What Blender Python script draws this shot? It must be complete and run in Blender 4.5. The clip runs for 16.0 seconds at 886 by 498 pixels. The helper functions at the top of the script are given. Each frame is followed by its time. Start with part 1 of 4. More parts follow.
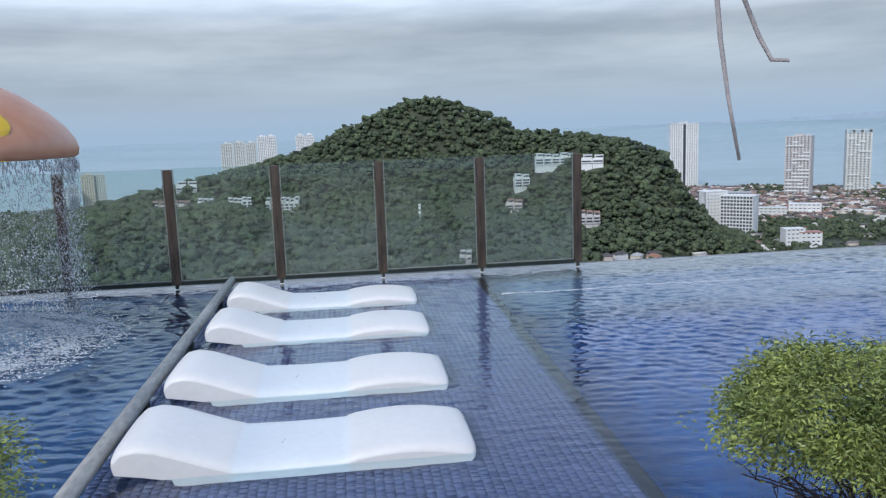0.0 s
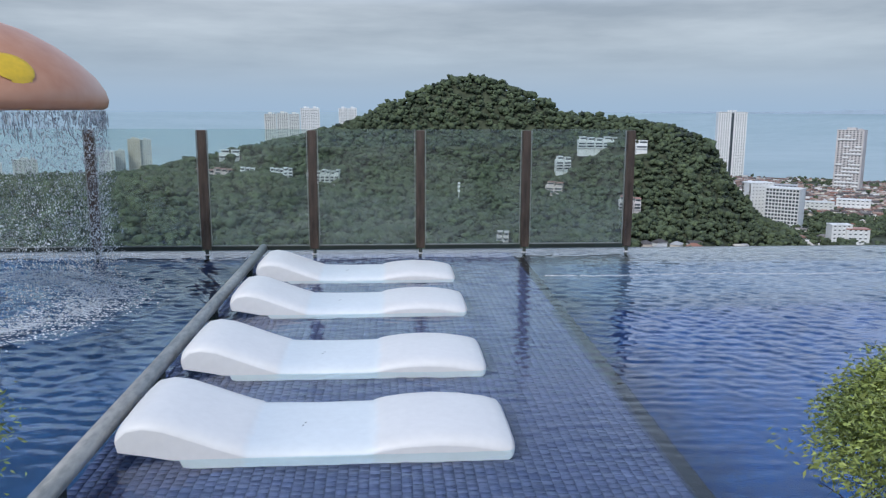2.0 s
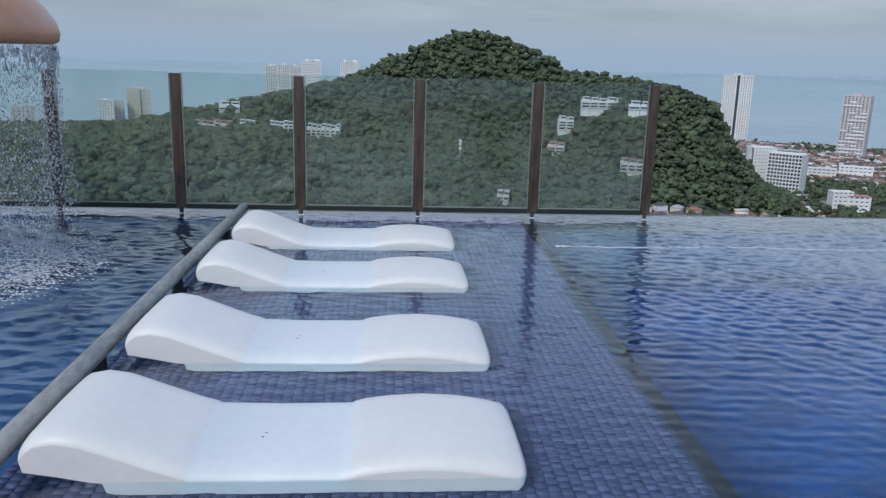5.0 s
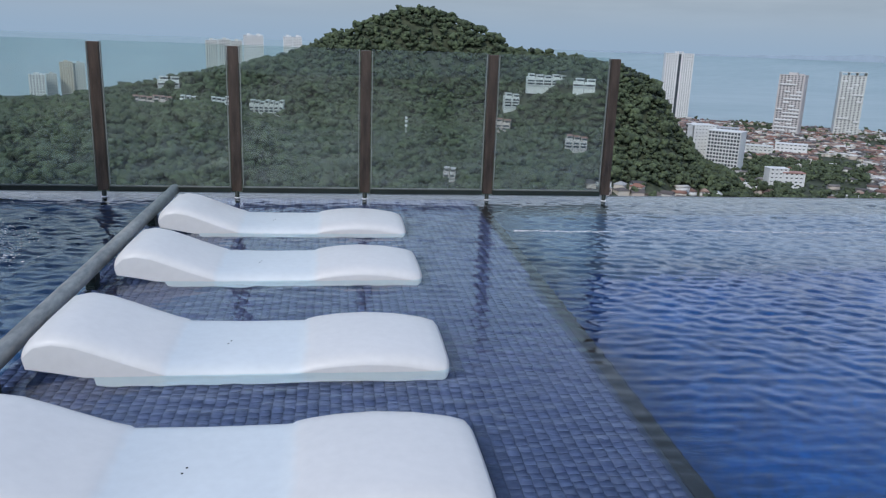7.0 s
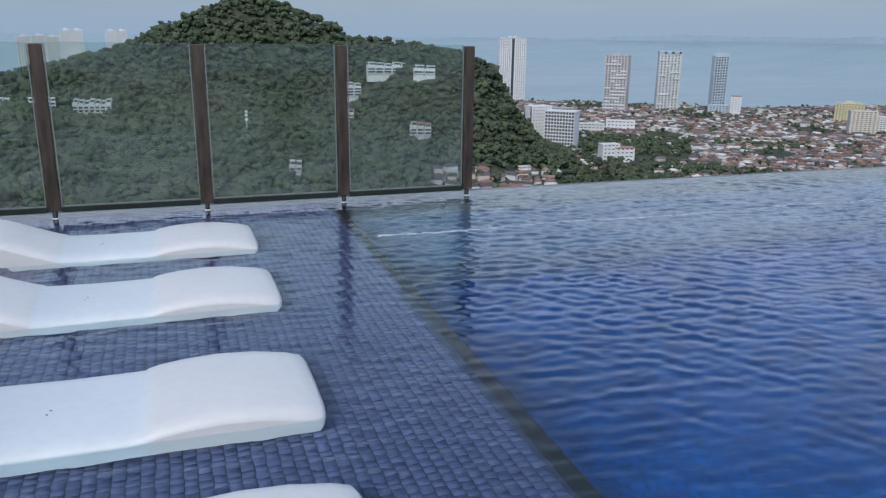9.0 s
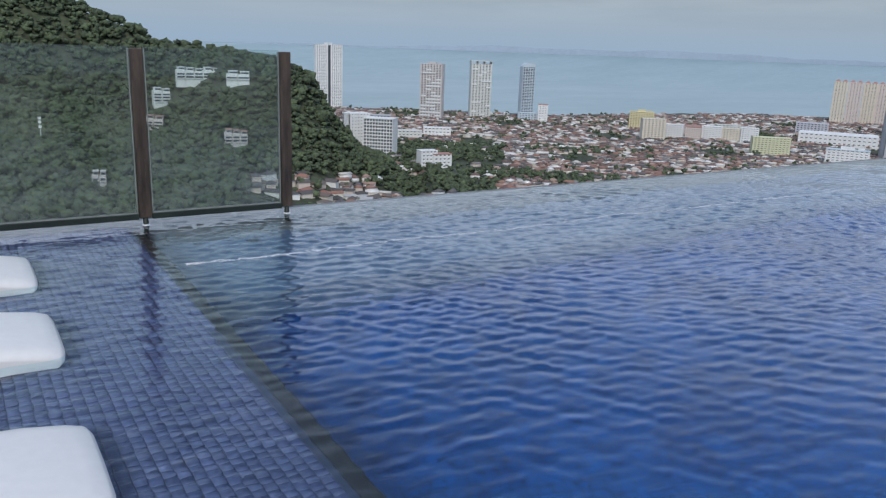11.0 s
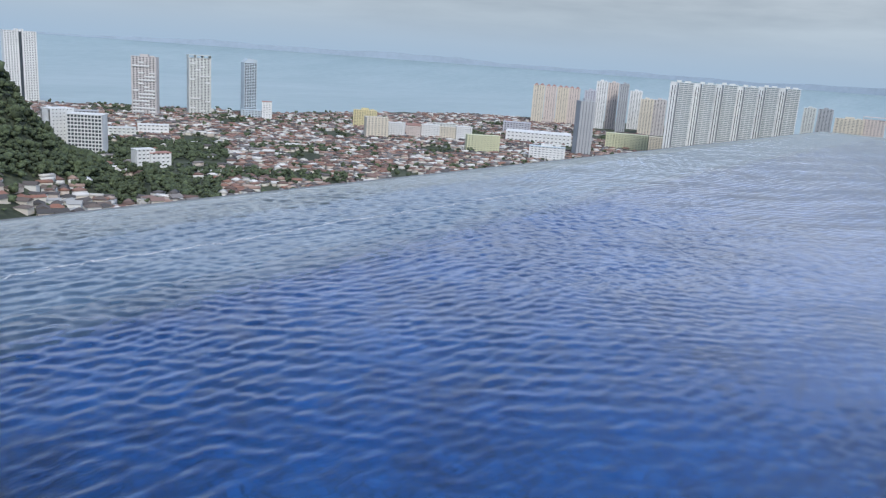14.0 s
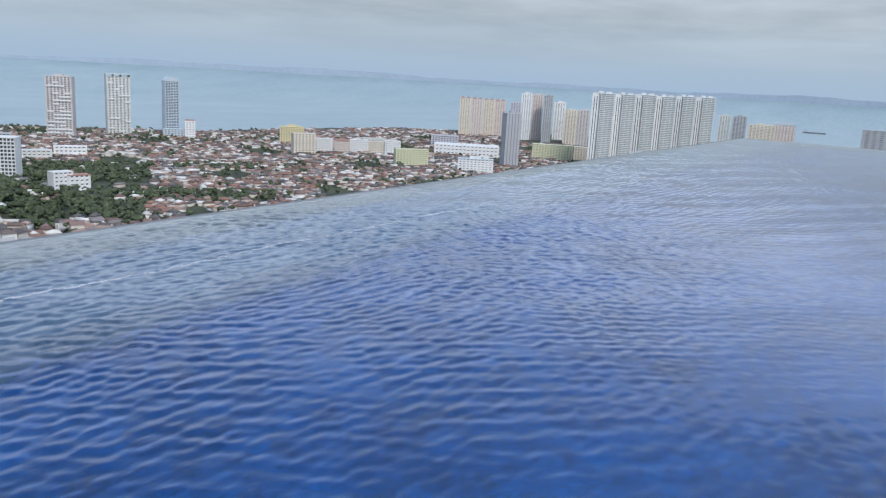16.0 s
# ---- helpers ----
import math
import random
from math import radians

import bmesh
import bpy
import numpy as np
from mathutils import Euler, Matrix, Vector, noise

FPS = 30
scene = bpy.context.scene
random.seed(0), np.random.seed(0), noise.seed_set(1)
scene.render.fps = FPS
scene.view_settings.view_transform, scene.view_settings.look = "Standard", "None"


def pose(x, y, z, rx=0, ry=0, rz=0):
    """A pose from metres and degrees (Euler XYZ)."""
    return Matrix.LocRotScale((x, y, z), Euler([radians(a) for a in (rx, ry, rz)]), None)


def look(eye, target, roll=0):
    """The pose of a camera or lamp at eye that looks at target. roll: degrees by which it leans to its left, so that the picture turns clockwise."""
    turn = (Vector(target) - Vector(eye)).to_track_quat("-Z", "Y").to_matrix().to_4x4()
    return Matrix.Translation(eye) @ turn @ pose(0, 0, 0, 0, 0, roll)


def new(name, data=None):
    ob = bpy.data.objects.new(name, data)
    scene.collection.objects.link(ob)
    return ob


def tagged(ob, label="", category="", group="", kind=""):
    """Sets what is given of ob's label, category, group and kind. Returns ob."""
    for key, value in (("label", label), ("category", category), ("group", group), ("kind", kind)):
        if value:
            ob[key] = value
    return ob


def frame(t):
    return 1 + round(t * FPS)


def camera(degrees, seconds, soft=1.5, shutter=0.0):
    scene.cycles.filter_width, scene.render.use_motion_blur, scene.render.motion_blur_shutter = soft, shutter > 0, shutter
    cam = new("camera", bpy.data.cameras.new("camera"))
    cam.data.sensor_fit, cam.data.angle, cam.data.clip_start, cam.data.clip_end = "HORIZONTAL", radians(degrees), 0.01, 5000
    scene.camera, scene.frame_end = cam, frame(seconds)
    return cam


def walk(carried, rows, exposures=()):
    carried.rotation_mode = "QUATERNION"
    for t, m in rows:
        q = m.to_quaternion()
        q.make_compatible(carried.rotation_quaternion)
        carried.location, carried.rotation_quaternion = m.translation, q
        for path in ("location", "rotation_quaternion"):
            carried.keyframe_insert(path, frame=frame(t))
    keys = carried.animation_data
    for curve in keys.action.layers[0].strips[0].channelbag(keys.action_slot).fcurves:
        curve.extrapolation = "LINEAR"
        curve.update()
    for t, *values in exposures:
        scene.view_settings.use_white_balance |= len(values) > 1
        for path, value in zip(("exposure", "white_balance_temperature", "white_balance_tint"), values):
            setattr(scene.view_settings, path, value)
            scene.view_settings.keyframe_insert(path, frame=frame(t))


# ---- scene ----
cam = camera(58.9, 16.0, soft=1.25)
PATH = [
    (0, (-0.6, 0.046, 1.693), (-0.371, 2.01, 1.389), -2.1),
    (0.5, (-0.599, 0.136, 1.677), (-0.406, 2.1, 1.355), -1.5),
    (1, (-0.596, 0.257, 1.65), (-0.43, 2.222, 1.316), -0.7),
    (1.5, (-0.589, 0.365, 1.626), (-0.444, 2.33, 1.281), -0.2),
    (2, (-0.592, 0.47, 1.598), (-0.458, 2.433, 1.242), 0.2),
    (2.5, (-0.586, 0.594, 1.567), (-0.464, 2.556, 1.194), 0.5),
    (3, (-0.572, 0.716, 1.554), (-0.457, 2.672, 1.155), 1.0),
    (3.5, (-0.554, 0.865, 1.54), (-0.443, 2.817, 1.121), 1.2),
    (6, (-0.535, 1.51, 1.49), (-0.342, 3.44, 1.002), 1.9),
    (6.5, (-0.537, 1.629, 1.473), (-0.302, 3.551, 0.971), 2.0),
    (7, (-0.527, 1.77, 1.46), (-0.256, 3.684, 0.947), 2.1),
    (7.5, (-0.519, 1.897, 1.46), (-0.198, 3.801, 0.94), 1.9),
    (8, (-0.519, 2.036, 1.461), (-0.109, 3.924, 0.942), 1.4),
    (8.5, (-0.512, 2.149, 1.461), (0.006, 4.008, 0.937), 1.0),
    (9, (-0.499, 2.284, 1.462), (0.133, 4.106, 0.931), 0.7),
    (11.5, (-0.302, 2.74, 1.452), (0.837, 4.308, 0.958), 2.5),
    (12, (-0.271, 2.726, 1.454), (0.973, 4.214, 0.966), 2.9),
    (12.5, (-0.197, 2.803, 1.45), (1.149, 4.201, 0.966), 3.5),
    (13, (-0.147, 2.812, 1.457), (1.284, 4.123, 0.972), 4.0),
    (13.5, (-0.13, 2.86, 1.47), (1.363, 4.101, 0.988), 4.2),
    (14, (-0.11, 2.91, 1.482), (1.43, 4.095, 1.009), 4.2),
    (14.5, (-0.09, 2.96, 1.493), (1.484, 4.103, 1.029), 4.1),
    (15, (-0.07, 3.02, 1.486), (1.53, 4.131, 1.032), 3.8),
    (15.5, (-0.05, 3.07, 1.48), (1.572, 4.152, 1.038), 3.5),
    (16, (-0.026, 3.11, 1.475), (1.62, 4.162, 1.047), 3.3),
]
walk(cam, [(t, look(eye, aim, roll)) for t, eye, aim, roll in PATH],
     [(0, 0.06, 6100, 10), (1.5, 0.03, 6100, 10), (3.5, -0.05, 6100, 10), (6, -0.2, 6100, 10), (7, -0.2, 6100, 10), (9, -0.22, 6100, 10),
      (11.5, -0.1, 6300, 10), (12.5, 0.08, 6250, 10), (16, 0.08, 6250, 10)])

# ---- world, sun ----
world = bpy.data.worlds.new("world")
scene.world = world
world.use_nodes = True
wn, wl = world.node_tree.nodes, world.node_tree.links
wn.clear()
w_out = wn.new("ShaderNodeOutputWorld")
w_bg = wn.new("ShaderNodeBackground")
w_sky = wn.new("ShaderNodeTexSky")
w_sky.sky_type, w_sky.sun_disc = "NISHITA", False
SUN_EL, SUN_AZ = 46, -148  # degrees; azimuth from +y towards +x
w_sky.sun_elevation, w_sky.sun_rotation = radians(SUN_EL), radians(SUN_AZ)
w_sky.air_density, w_sky.dust_density = 1.5, 2.0
w_co = wn.new("ShaderNodeTexCoord")
w_sep = wn.new("ShaderNodeSeparateXYZ")
wl.new(w_co.outputs["Generated"], w_sep.inputs[0])
w_ramp = wn.new("ShaderNodeValToRGB")  # overcast deck from the horizon to the zenith
els = w_ramp.color_ramp.elements
els[0].position, els[0].color = 0.0, (0.40, 0.535, 0.69, 1)
els[1].position, els[1].color = 1.0, (0.22, 0.32, 0.52, 1)
for p, c in ((0.05, (0.415, 0.515, 0.625, 1)), (0.12, (0.46, 0.53, 0.61, 1)), (0.17, (0.92, 1.06, 1.26, 1)), (0.22, (1.24, 1.43, 1.72, 1)), (0.33, (0.94, 1.16, 1.53, 1)), (0.48, (0.44, 0.62, 0.95, 1)), (0.70, (0.25, 0.37, 0.60, 1))):
    e = els.new(p)
    e.color = c
wl.new(w_sep.outputs[2], w_ramp.inputs[0])
w_map = wn.new("ShaderNodeMapping")
w_map.inputs["Scale"].default_value = (2.2, 2.2, 15)
wl.new(w_co.outputs["Generated"], w_map.inputs[0])
w_no = wn.new("ShaderNodeTexNoise")
w_no.inputs["Scale"].default_value, w_no.inputs["Detail"].default_value, w_no.inputs["Roughness"].default_value = 1.6, 7, 0.55
wl.new(w_map.outputs[0], w_no.inputs["Vector"])
w_cr = wn.new("ShaderNodeValToRGB")
w_cr.color_ramp.elements[0].position, w_cr.color_ramp.elements[0].color = 0.33, (0.73, 0.73, 0.75, 1)
w_cr.color_ramp.elements[1].position, w_cr.color_ramp.elements[1].color = 0.68, (1.24, 1.17, 1.11, 1)
wl.new(w_no.outputs[0], w_cr.inputs[0])
w_mul = wn.new("ShaderNodeMix")
w_mul.data_type, w_mul.blend_type = "RGBA", "MULTIPLY"
w_fac = wn.new("ShaderNodeMapRange")  # clouds thin out towards the horizon
w_fac.inputs[1].default_value, w_fac.inputs[2].default_value = 0.02, 0.08
wl.new(w_sep.outputs[2], w_fac.inputs[0])
wl.new(w_fac.outputs[0], w_mul.inputs[0])
wl.new(w_ramp.outputs[0], w_mul.inputs[6])
wl.new(w_cr.outputs[0], w_mul.inputs[7])
w_dim = wn.new("ShaderNodeVectorMath")
w_dim.operation = "SCALE"
w_dim.inputs["Scale"].default_value = 0.09
wl.new(w_sky.outputs[0], w_dim.inputs[0])
w_mix = wn.new("ShaderNodeMix")
w_mix.data_type = "RGBA"
w_mix.inputs[0].default_value = 0.85
wl.new(w_dim.outputs[0], w_mix.inputs[6])
wl.new(w_mul.outputs[2], w_mix.inputs[7])
wl.new(w_mix.outputs[2], w_bg.inputs[0])
w_bg.inputs[1].default_value = 1.0
wl.new(w_bg.outputs[0], w_out.inputs[0])

sun = new("sun", bpy.data.lights.new("sun", "SUN"))
sun.data.energy, sun.data.angle, sun.data.color = 2.25, radians(16), (1, 0.955, 0.885)
sd = Vector((math.sin(radians(SUN_AZ)) * math.cos(radians(SUN_EL)), math.cos(radians(SUN_AZ)) * math.cos(radians(SUN_EL)), math.sin(radians(SUN_EL))))
sun.matrix_world = look(sd * 50, (0, 0, 0))


# ---- materials ----
def material(name, color, rough=0.6, metal=0.0, var=0.15, scale=8.0, bump=0.0, bump_scale=40.0, hue=None, per=0.0, coord="Object", stretch=(1, 1, 1)):
    """A surface with stains at one scale, grain at another and a fine relief. per: how far each object or island varies in value."""
    m = bpy.data.materials.new(name)
    m.use_nodes = True
    n, l = m.node_tree.nodes, m.node_tree.links
    b = n["Principled BSDF"]
    b.inputs["Roughness"].default_value, b.inputs["Metallic"].default_value = rough, metal
    co = n.new("ShaderNodeTexCoord")
    mp = n.new("ShaderNodeMapping")
    mp.inputs["Scale"].default_value = stretch
    l.new(co.outputs[coord], mp.inputs[0])
    t1, t2 = n.new("ShaderNodeTexNoise"), n.new("ShaderNodeTexNoise")
    for t, s in ((t1, scale), (t2, scale * 9)):
        t.inputs["Scale"].default_value, t.inputs["Detail"].default_value = s, 4
        l.new(mp.outputs[0], t.inputs["Vector"])
    add = n.new("ShaderNodeMath")
    add.operation = "ADD"
    l.new(t1.outputs[0], add.inputs[0]), l.new(t2.outputs[0], add.inputs[1])
    r = n.new("ShaderNodeValToRGB")
    other = hue or color
    r.color_ramp.elements[0].position, r.color_ramp.elements[0].color = 0.75 / 2, (*[c * (1 - var) for c in color], 1)
    r.color_ramp.elements[1].position, r.color_ramp.elements[1].color = 1.25 / 2, (*[min(1, c * (1 + var)) for c in other], 1)
    half = n.new("ShaderNodeMath")
    half.operation = "MULTIPLY"
    half.inputs[1].default_value = 0.5
    l.new(add.outputs[0], half.inputs[0]), l.new(half.outputs[0], r.inputs[0])
    last = r.outputs[0]
    if per:
        info, geo = n.new("ShaderNodeObjectInfo"), n.new("ShaderNodeNewGeometry")
        s = n.new("ShaderNodeMath")
        s.operation = "ADD"
        l.new(info.outputs["Random"], s.inputs[0]), l.new(geo.outputs["Random Per Island"], s.inputs[1])
        f = n.new("ShaderNodeMath")
        f.operation = "FRACT"
        l.new(s.outputs[0], f.inputs[0])
        mr = n.new("ShaderNodeMapRange")
        mr.inputs[3].default_value, mr.inputs[4].default_value = 1 - per, 1 + per
        l.new(f.outputs[0], mr.inputs[0])
        sc = n.new("ShaderNodeVectorMath")
        sc.operation = "SCALE"
        l.new(last, sc.inputs[0]), l.new(mr.outputs[0], sc.inputs["Scale"])
        last = sc.outputs[0]
    l.new(last, b.inputs["Base Color"])
    if bump:
        bn = n.new("ShaderNodeBump")
        bn.inputs["Strength"].default_value, bn.inputs["Distance"].default_value = bump, 0.5 / bump_scale
        t3 = n.new("ShaderNodeTexNoise")
        t3.inputs["Scale"].default_value, t3.inputs["Detail"].default_value = bump_scale, 4
        l.new(mp.outputs[0], t3.inputs["Vector"]), l.new(t3.outputs[0], bn.inputs["Height"])
        l.new(bn.outputs[0], b.inputs["Normal"])
    return m


def palette(name, colors, rough=0.7):
    """One of several colours for each island of a joined mesh, or each object."""
    m = material(name, colors[0], rough, var=0.1, scale=0.2)
    n, l = m.node_tree.nodes, m.node_tree.links
    info, geo = n.new("ShaderNodeObjectInfo"), n.new("ShaderNodeNewGeometry")
    s, f = n.new("ShaderNodeMath"), n.new("ShaderNodeMath")
    s.operation, f.operation = "ADD", "FRACT"
    l.new(info.outputs["Random"], s.inputs[0]), l.new(geo.outputs["Random Per Island"], s.inputs[1]), l.new(s.outputs[0], f.inputs[0])
    r = n.new("ShaderNodeValToRGB")
    r.color_ramp.interpolation = "CONSTANT"
    e = r.color_ramp.elements
    e[0].color = (*colors[0], 1)
    e[1].position, e[1].color = 1 / len(colors), (*colors[1], 1)
    for i in range(2, len(colors)):
        e.new(i / len(colors)).color = (*colors[i], 1)
    l.new(f.outputs[0], r.inputs[0]), l.new(r.outputs[0], n["Principled BSDF"].inputs["Base Color"])
    return m


def water_material():
    m = bpy.data.materials.new("pool_water")
    m.use_nodes = True
    n, l = m.node_tree.nodes, m.node_tree.links
    b = n["Principled BSDF"]
    b.inputs["Base Color"].default_value = (0.62, 0.88, 1.0, 1)
    b.inputs["Transmission Weight"].default_value, b.inputs["IOR"].default_value, b.inputs["Roughness"].default_value = 1, 1.33, 0.0
    co, mp = n.new("ShaderNodeTexCoord"), n.new("ShaderNodeMapping")
    mp.inputs["Scale"].default_value, mp.inputs["Rotation"].default_value = (0.38, 1, 1), (0, 0, radians(14))
    l.new(co.outputs["Object"], mp.inputs[0])
    t = n.new("ShaderNodeTexNoise")
    t.inputs["Scale"].default_value, t.inputs["Detail"].default_value = 19, 2
    l.new(mp.outputs[0], t.inputs["Vector"])
    bn = n.new("ShaderNodeBump")
    bn.inputs["Strength"].default_value, bn.inputs["Distance"].default_value = 0.45, 0.0055
    l.new(t.outputs[0], bn.inputs["Height"]), l.new(bn.outputs[0], b.inputs["Normal"])
    return m


def glass_material(name, tint, dirt, film=0.64, low=1.0):
    m = bpy.data.materials.new(name)
    m.use_nodes = True
    n, l = m.node_tree.nodes, m.node_tree.links
    n.clear()
    out = n.new("ShaderNodeOutputMaterial")
    tr, gl, df = n.new("ShaderNodeBsdfTransparent"), n.new("ShaderNodeBsdfGlossy"), n.new("ShaderNodeBsdfDiffuse")
    tr.inputs[0].default_value = (*tint, 1)
    gl.inputs["Roughness"].default_value = 0.01
    df.inputs[0].default_value = (film, film * 1.03, film * 1.04, 1)
    fr = n.new("ShaderNodeFresnel")
    fr.inputs[0].default_value = 1.5
    m1, m2 = n.new("ShaderNodeMixShader"), n.new("ShaderNodeMixShader")
    l.new(fr.outputs[0], m1.inputs[0]), l.new(tr.outputs[0], m1.inputs[1]), l.new(gl.outputs[0], m1.inputs[2])
    co, mp = n.new("ShaderNodeTexCoord"), n.new("ShaderNodeMapping")
    mp.inputs["Scale"].default_value = (1.2, 1, 3.5)
    t = n.new("ShaderNodeTexNoise")
    t.inputs["Scale"].default_value, t.inputs["Detail"].default_value = 2.2, 6
    l.new(co.outputs["Object"], mp.inputs[0]), l.new(mp.outputs[0], t.inputs["Vector"])
    mr = n.new("ShaderNodeMapRange")
    mr.inputs[1].default_value, mr.inputs[2].default_value, mr.inputs[3].default_value, mr.inputs[4].default_value = 0.35, 0.75, dirt * 0.2, dirt
    sp, lo, mu = n.new("ShaderNodeSeparateXYZ"), n.new("ShaderNodeMapRange"), n.new("ShaderNodeMath")
    l.new(co.outputs["Object"], sp.inputs[0]), l.new(sp.outputs[2], lo.inputs[0])
    lo.inputs[1].default_value, lo.inputs[2].default_value, lo.inputs[3].default_value, lo.inputs[4].default_value = 0.1, 0.85, low, 1.0  # splash stains low on a pane
    mu.operation = "MULTIPLY"
    l.new(t.outputs[0], mr.inputs[0]), l.new(mr.outputs[0], mu.inputs[0]), l.new(lo.outputs[0], mu.inputs[1]), l.new(mu.outputs[0], m2.inputs[0])
    l.new(m1.outputs[0], m2.inputs[1]), l.new(df.outputs[0], m2.inputs[2]), l.new(m2.outputs[0], out.inputs[0])
    return m


M_WATER = water_material()
M_GLASS = glass_material("panel_glass", (0.88, 0.935, 0.915), 0.062, low=2.1)
M_POST = material("brown_post", (0.045, 0.032, 0.025), 0.4, 0.2, 0.35, 3, 0.1, 60, hue=(0.085, 0.060, 0.045), stretch=(1, 1, 0.15))
M_BARK = material("dark_rail", (0.02, 0.028, 0.022), 0.5, 0.2, 0.3, 6)
M_SEAL = material("pale_seal", (0.22, 0.235, 0.22), 0.5, 0, 0.2, 12)
M_STEEL = material("steel_pin", (0.35, 0.35, 0.36), 0.35, 0.9, 0.2, 20)
M_RAIL = material("grey_rail", (0.29, 0.305, 0.30), 0.45, 0.25, 0.25, 4, 0.15, 70, hue=(0.33, 0.325, 0.305), stretch=(1, 0.3, 1))
M_WHITE = material("white_moulded_plastic", (0.78, 0.785, 0.79), 0.42, 0, 0.03, 2.5, 0.06, 160)
# cooler white across the seat, warmer white at head and foot
def cool_seat(m):
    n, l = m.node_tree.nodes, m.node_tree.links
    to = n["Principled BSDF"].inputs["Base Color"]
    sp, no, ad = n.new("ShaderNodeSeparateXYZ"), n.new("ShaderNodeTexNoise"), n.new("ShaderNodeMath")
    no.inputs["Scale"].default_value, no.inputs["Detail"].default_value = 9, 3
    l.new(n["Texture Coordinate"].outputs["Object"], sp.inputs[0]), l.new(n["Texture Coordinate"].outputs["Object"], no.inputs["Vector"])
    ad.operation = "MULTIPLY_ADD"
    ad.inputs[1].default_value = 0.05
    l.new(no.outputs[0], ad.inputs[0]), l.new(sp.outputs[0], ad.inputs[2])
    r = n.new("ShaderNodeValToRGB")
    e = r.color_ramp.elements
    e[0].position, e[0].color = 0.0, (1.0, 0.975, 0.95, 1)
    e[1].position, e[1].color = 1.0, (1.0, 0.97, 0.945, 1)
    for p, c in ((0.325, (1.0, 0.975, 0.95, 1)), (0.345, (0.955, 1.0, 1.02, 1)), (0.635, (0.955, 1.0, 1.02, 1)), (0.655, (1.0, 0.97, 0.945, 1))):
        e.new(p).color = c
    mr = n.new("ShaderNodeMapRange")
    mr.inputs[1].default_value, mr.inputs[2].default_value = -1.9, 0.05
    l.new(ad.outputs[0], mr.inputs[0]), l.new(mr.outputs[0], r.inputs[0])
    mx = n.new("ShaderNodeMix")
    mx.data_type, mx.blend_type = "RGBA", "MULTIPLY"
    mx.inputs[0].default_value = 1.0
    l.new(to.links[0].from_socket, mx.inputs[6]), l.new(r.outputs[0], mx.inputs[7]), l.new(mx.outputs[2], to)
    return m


M_SHELL = cool_seat(material("white_lounger_shell", (0.75, 0.752, 0.755), 0.42, 0, 0.03, 2.5, 0.06, 160))
M_TILE = material("ledge_mosaic", (0.058, 0.074, 0.172), 0.6, 0, 0.18, 3, 0, per=0.13, hue=(0.072, 0.080, 0.165))
M_GROUT = material("dark_grout", (0.026, 0.033, 0.065), 0.8, 0, 0.2, 10)
M_DEEP = material("deep_blue_mosaic", (0.0005, 0.038, 0.18), 0.45, 0, 0.35, 0.6, hue=(0.0005, 0.058, 0.225))
def jointed(m, size, dark):
    """Adds a grid of fine dark joints to a mosaic that stays deep under water."""
    n, l = m.node_tree.nodes, m.node_tree.links
    br = n.new("ShaderNodeTexBrick")
    br.inputs["Scale"].default_value, br.inputs["Mortar Size"].default_value = 1.0 / size, 0.09
    br.inputs["Brick Width"].default_value, br.inputs["Row Height"].default_value = 1.0, 1.0
    br.inputs["Color1"].default_value, br.inputs["Color2"].default_value, br.inputs["Mortar"].default_value = (1, 1, 1, 1), (0.86, 0.86, 0.86, 1), (dark, dark, dark, 1)
    l.new(n["Texture Coordinate"].outputs["Object"], br.inputs["Vector"])
    mx = n.new("ShaderNodeMix")
    mx.data_type, mx.blend_type = "RGBA", "MULTIPLY"
    mx.inputs[0].default_value = 1.0
    to = n["Principled BSDF"].inputs["Base Color"]
    l.new(to.links[0].from_socket, mx.inputs[6]), l.new(br.outputs[0], mx.inputs[7]), l.new(mx.outputs[2], to)


jointed(M_DEEP, 0.075, 0.55)
M_NAVY = material("navy_mosaic", (0.034, 0.082, 0.19), 0.35, 0, 0.25, 0.8)
M_STRIP = material("dark_nosing_tile", (0.005, 0.005, 0.006), 0.6, 0, 0.4, 9, 0.2, 60, hue=(0.011, 0.009, 0.008))
M_SHELF = material("grey_green_shelf_tile", (0.055, 0.105, 0.195), 0.5, 0, 0.2, 2, hue=(0.09, 0.125, 0.19))
M_DECK = material("beige_deck_stone", (0.32, 0.28, 0.24), 0.7, 0, 0.2, 3, 0.3, 60)
M_WALL = material("weir_wall_stone", (0.16, 0.17, 0.18), 0.6, 0, 0.2, 3, 0.3, 40)
M_CAP = material("mushroom_orange_gelcoat", (0.50, 0.225, 0.125), 0.4, 0, 0.04, 0.9, hue=(0.53, 0.27, 0.165))
M_SPOT = material("yellow_gelcoat", (0.72, 0.47, 0.03), 0.45, 0, 0.08, 3)
M_STEM = material("cream_gelcoat", (0.7, 0.62, 0.48), 0.45, 0, 0.08, 3)
M_DROP = glass_material("falling_water", (0.93, 0.96, 0.98), 1.0, 0.9)
M_FOAM = material("white_foam", (0.78, 0.82, 0.86), 0.6, 0, 0.1, 20)
M_LEAF = material("shrub_leaf", (0.135, 0.19, 0.045), 0.5, 0, 0.3, 6, hue=(0.25, 0.29, 0.075), per=0.4)
M_TWIG = material("shrub_twig", (0.045, 0.036, 0.038), 0.8, 0, 0.3, 30)
M_DRY = material("dry_stem", (0.34, 0.31, 0.31), 0.8, 0, 0.25, 60)
M_SOIL = material("planter_soil", (0.06, 0.045, 0.035), 0.9, 0, 0.3, 12, 0.5, 50)


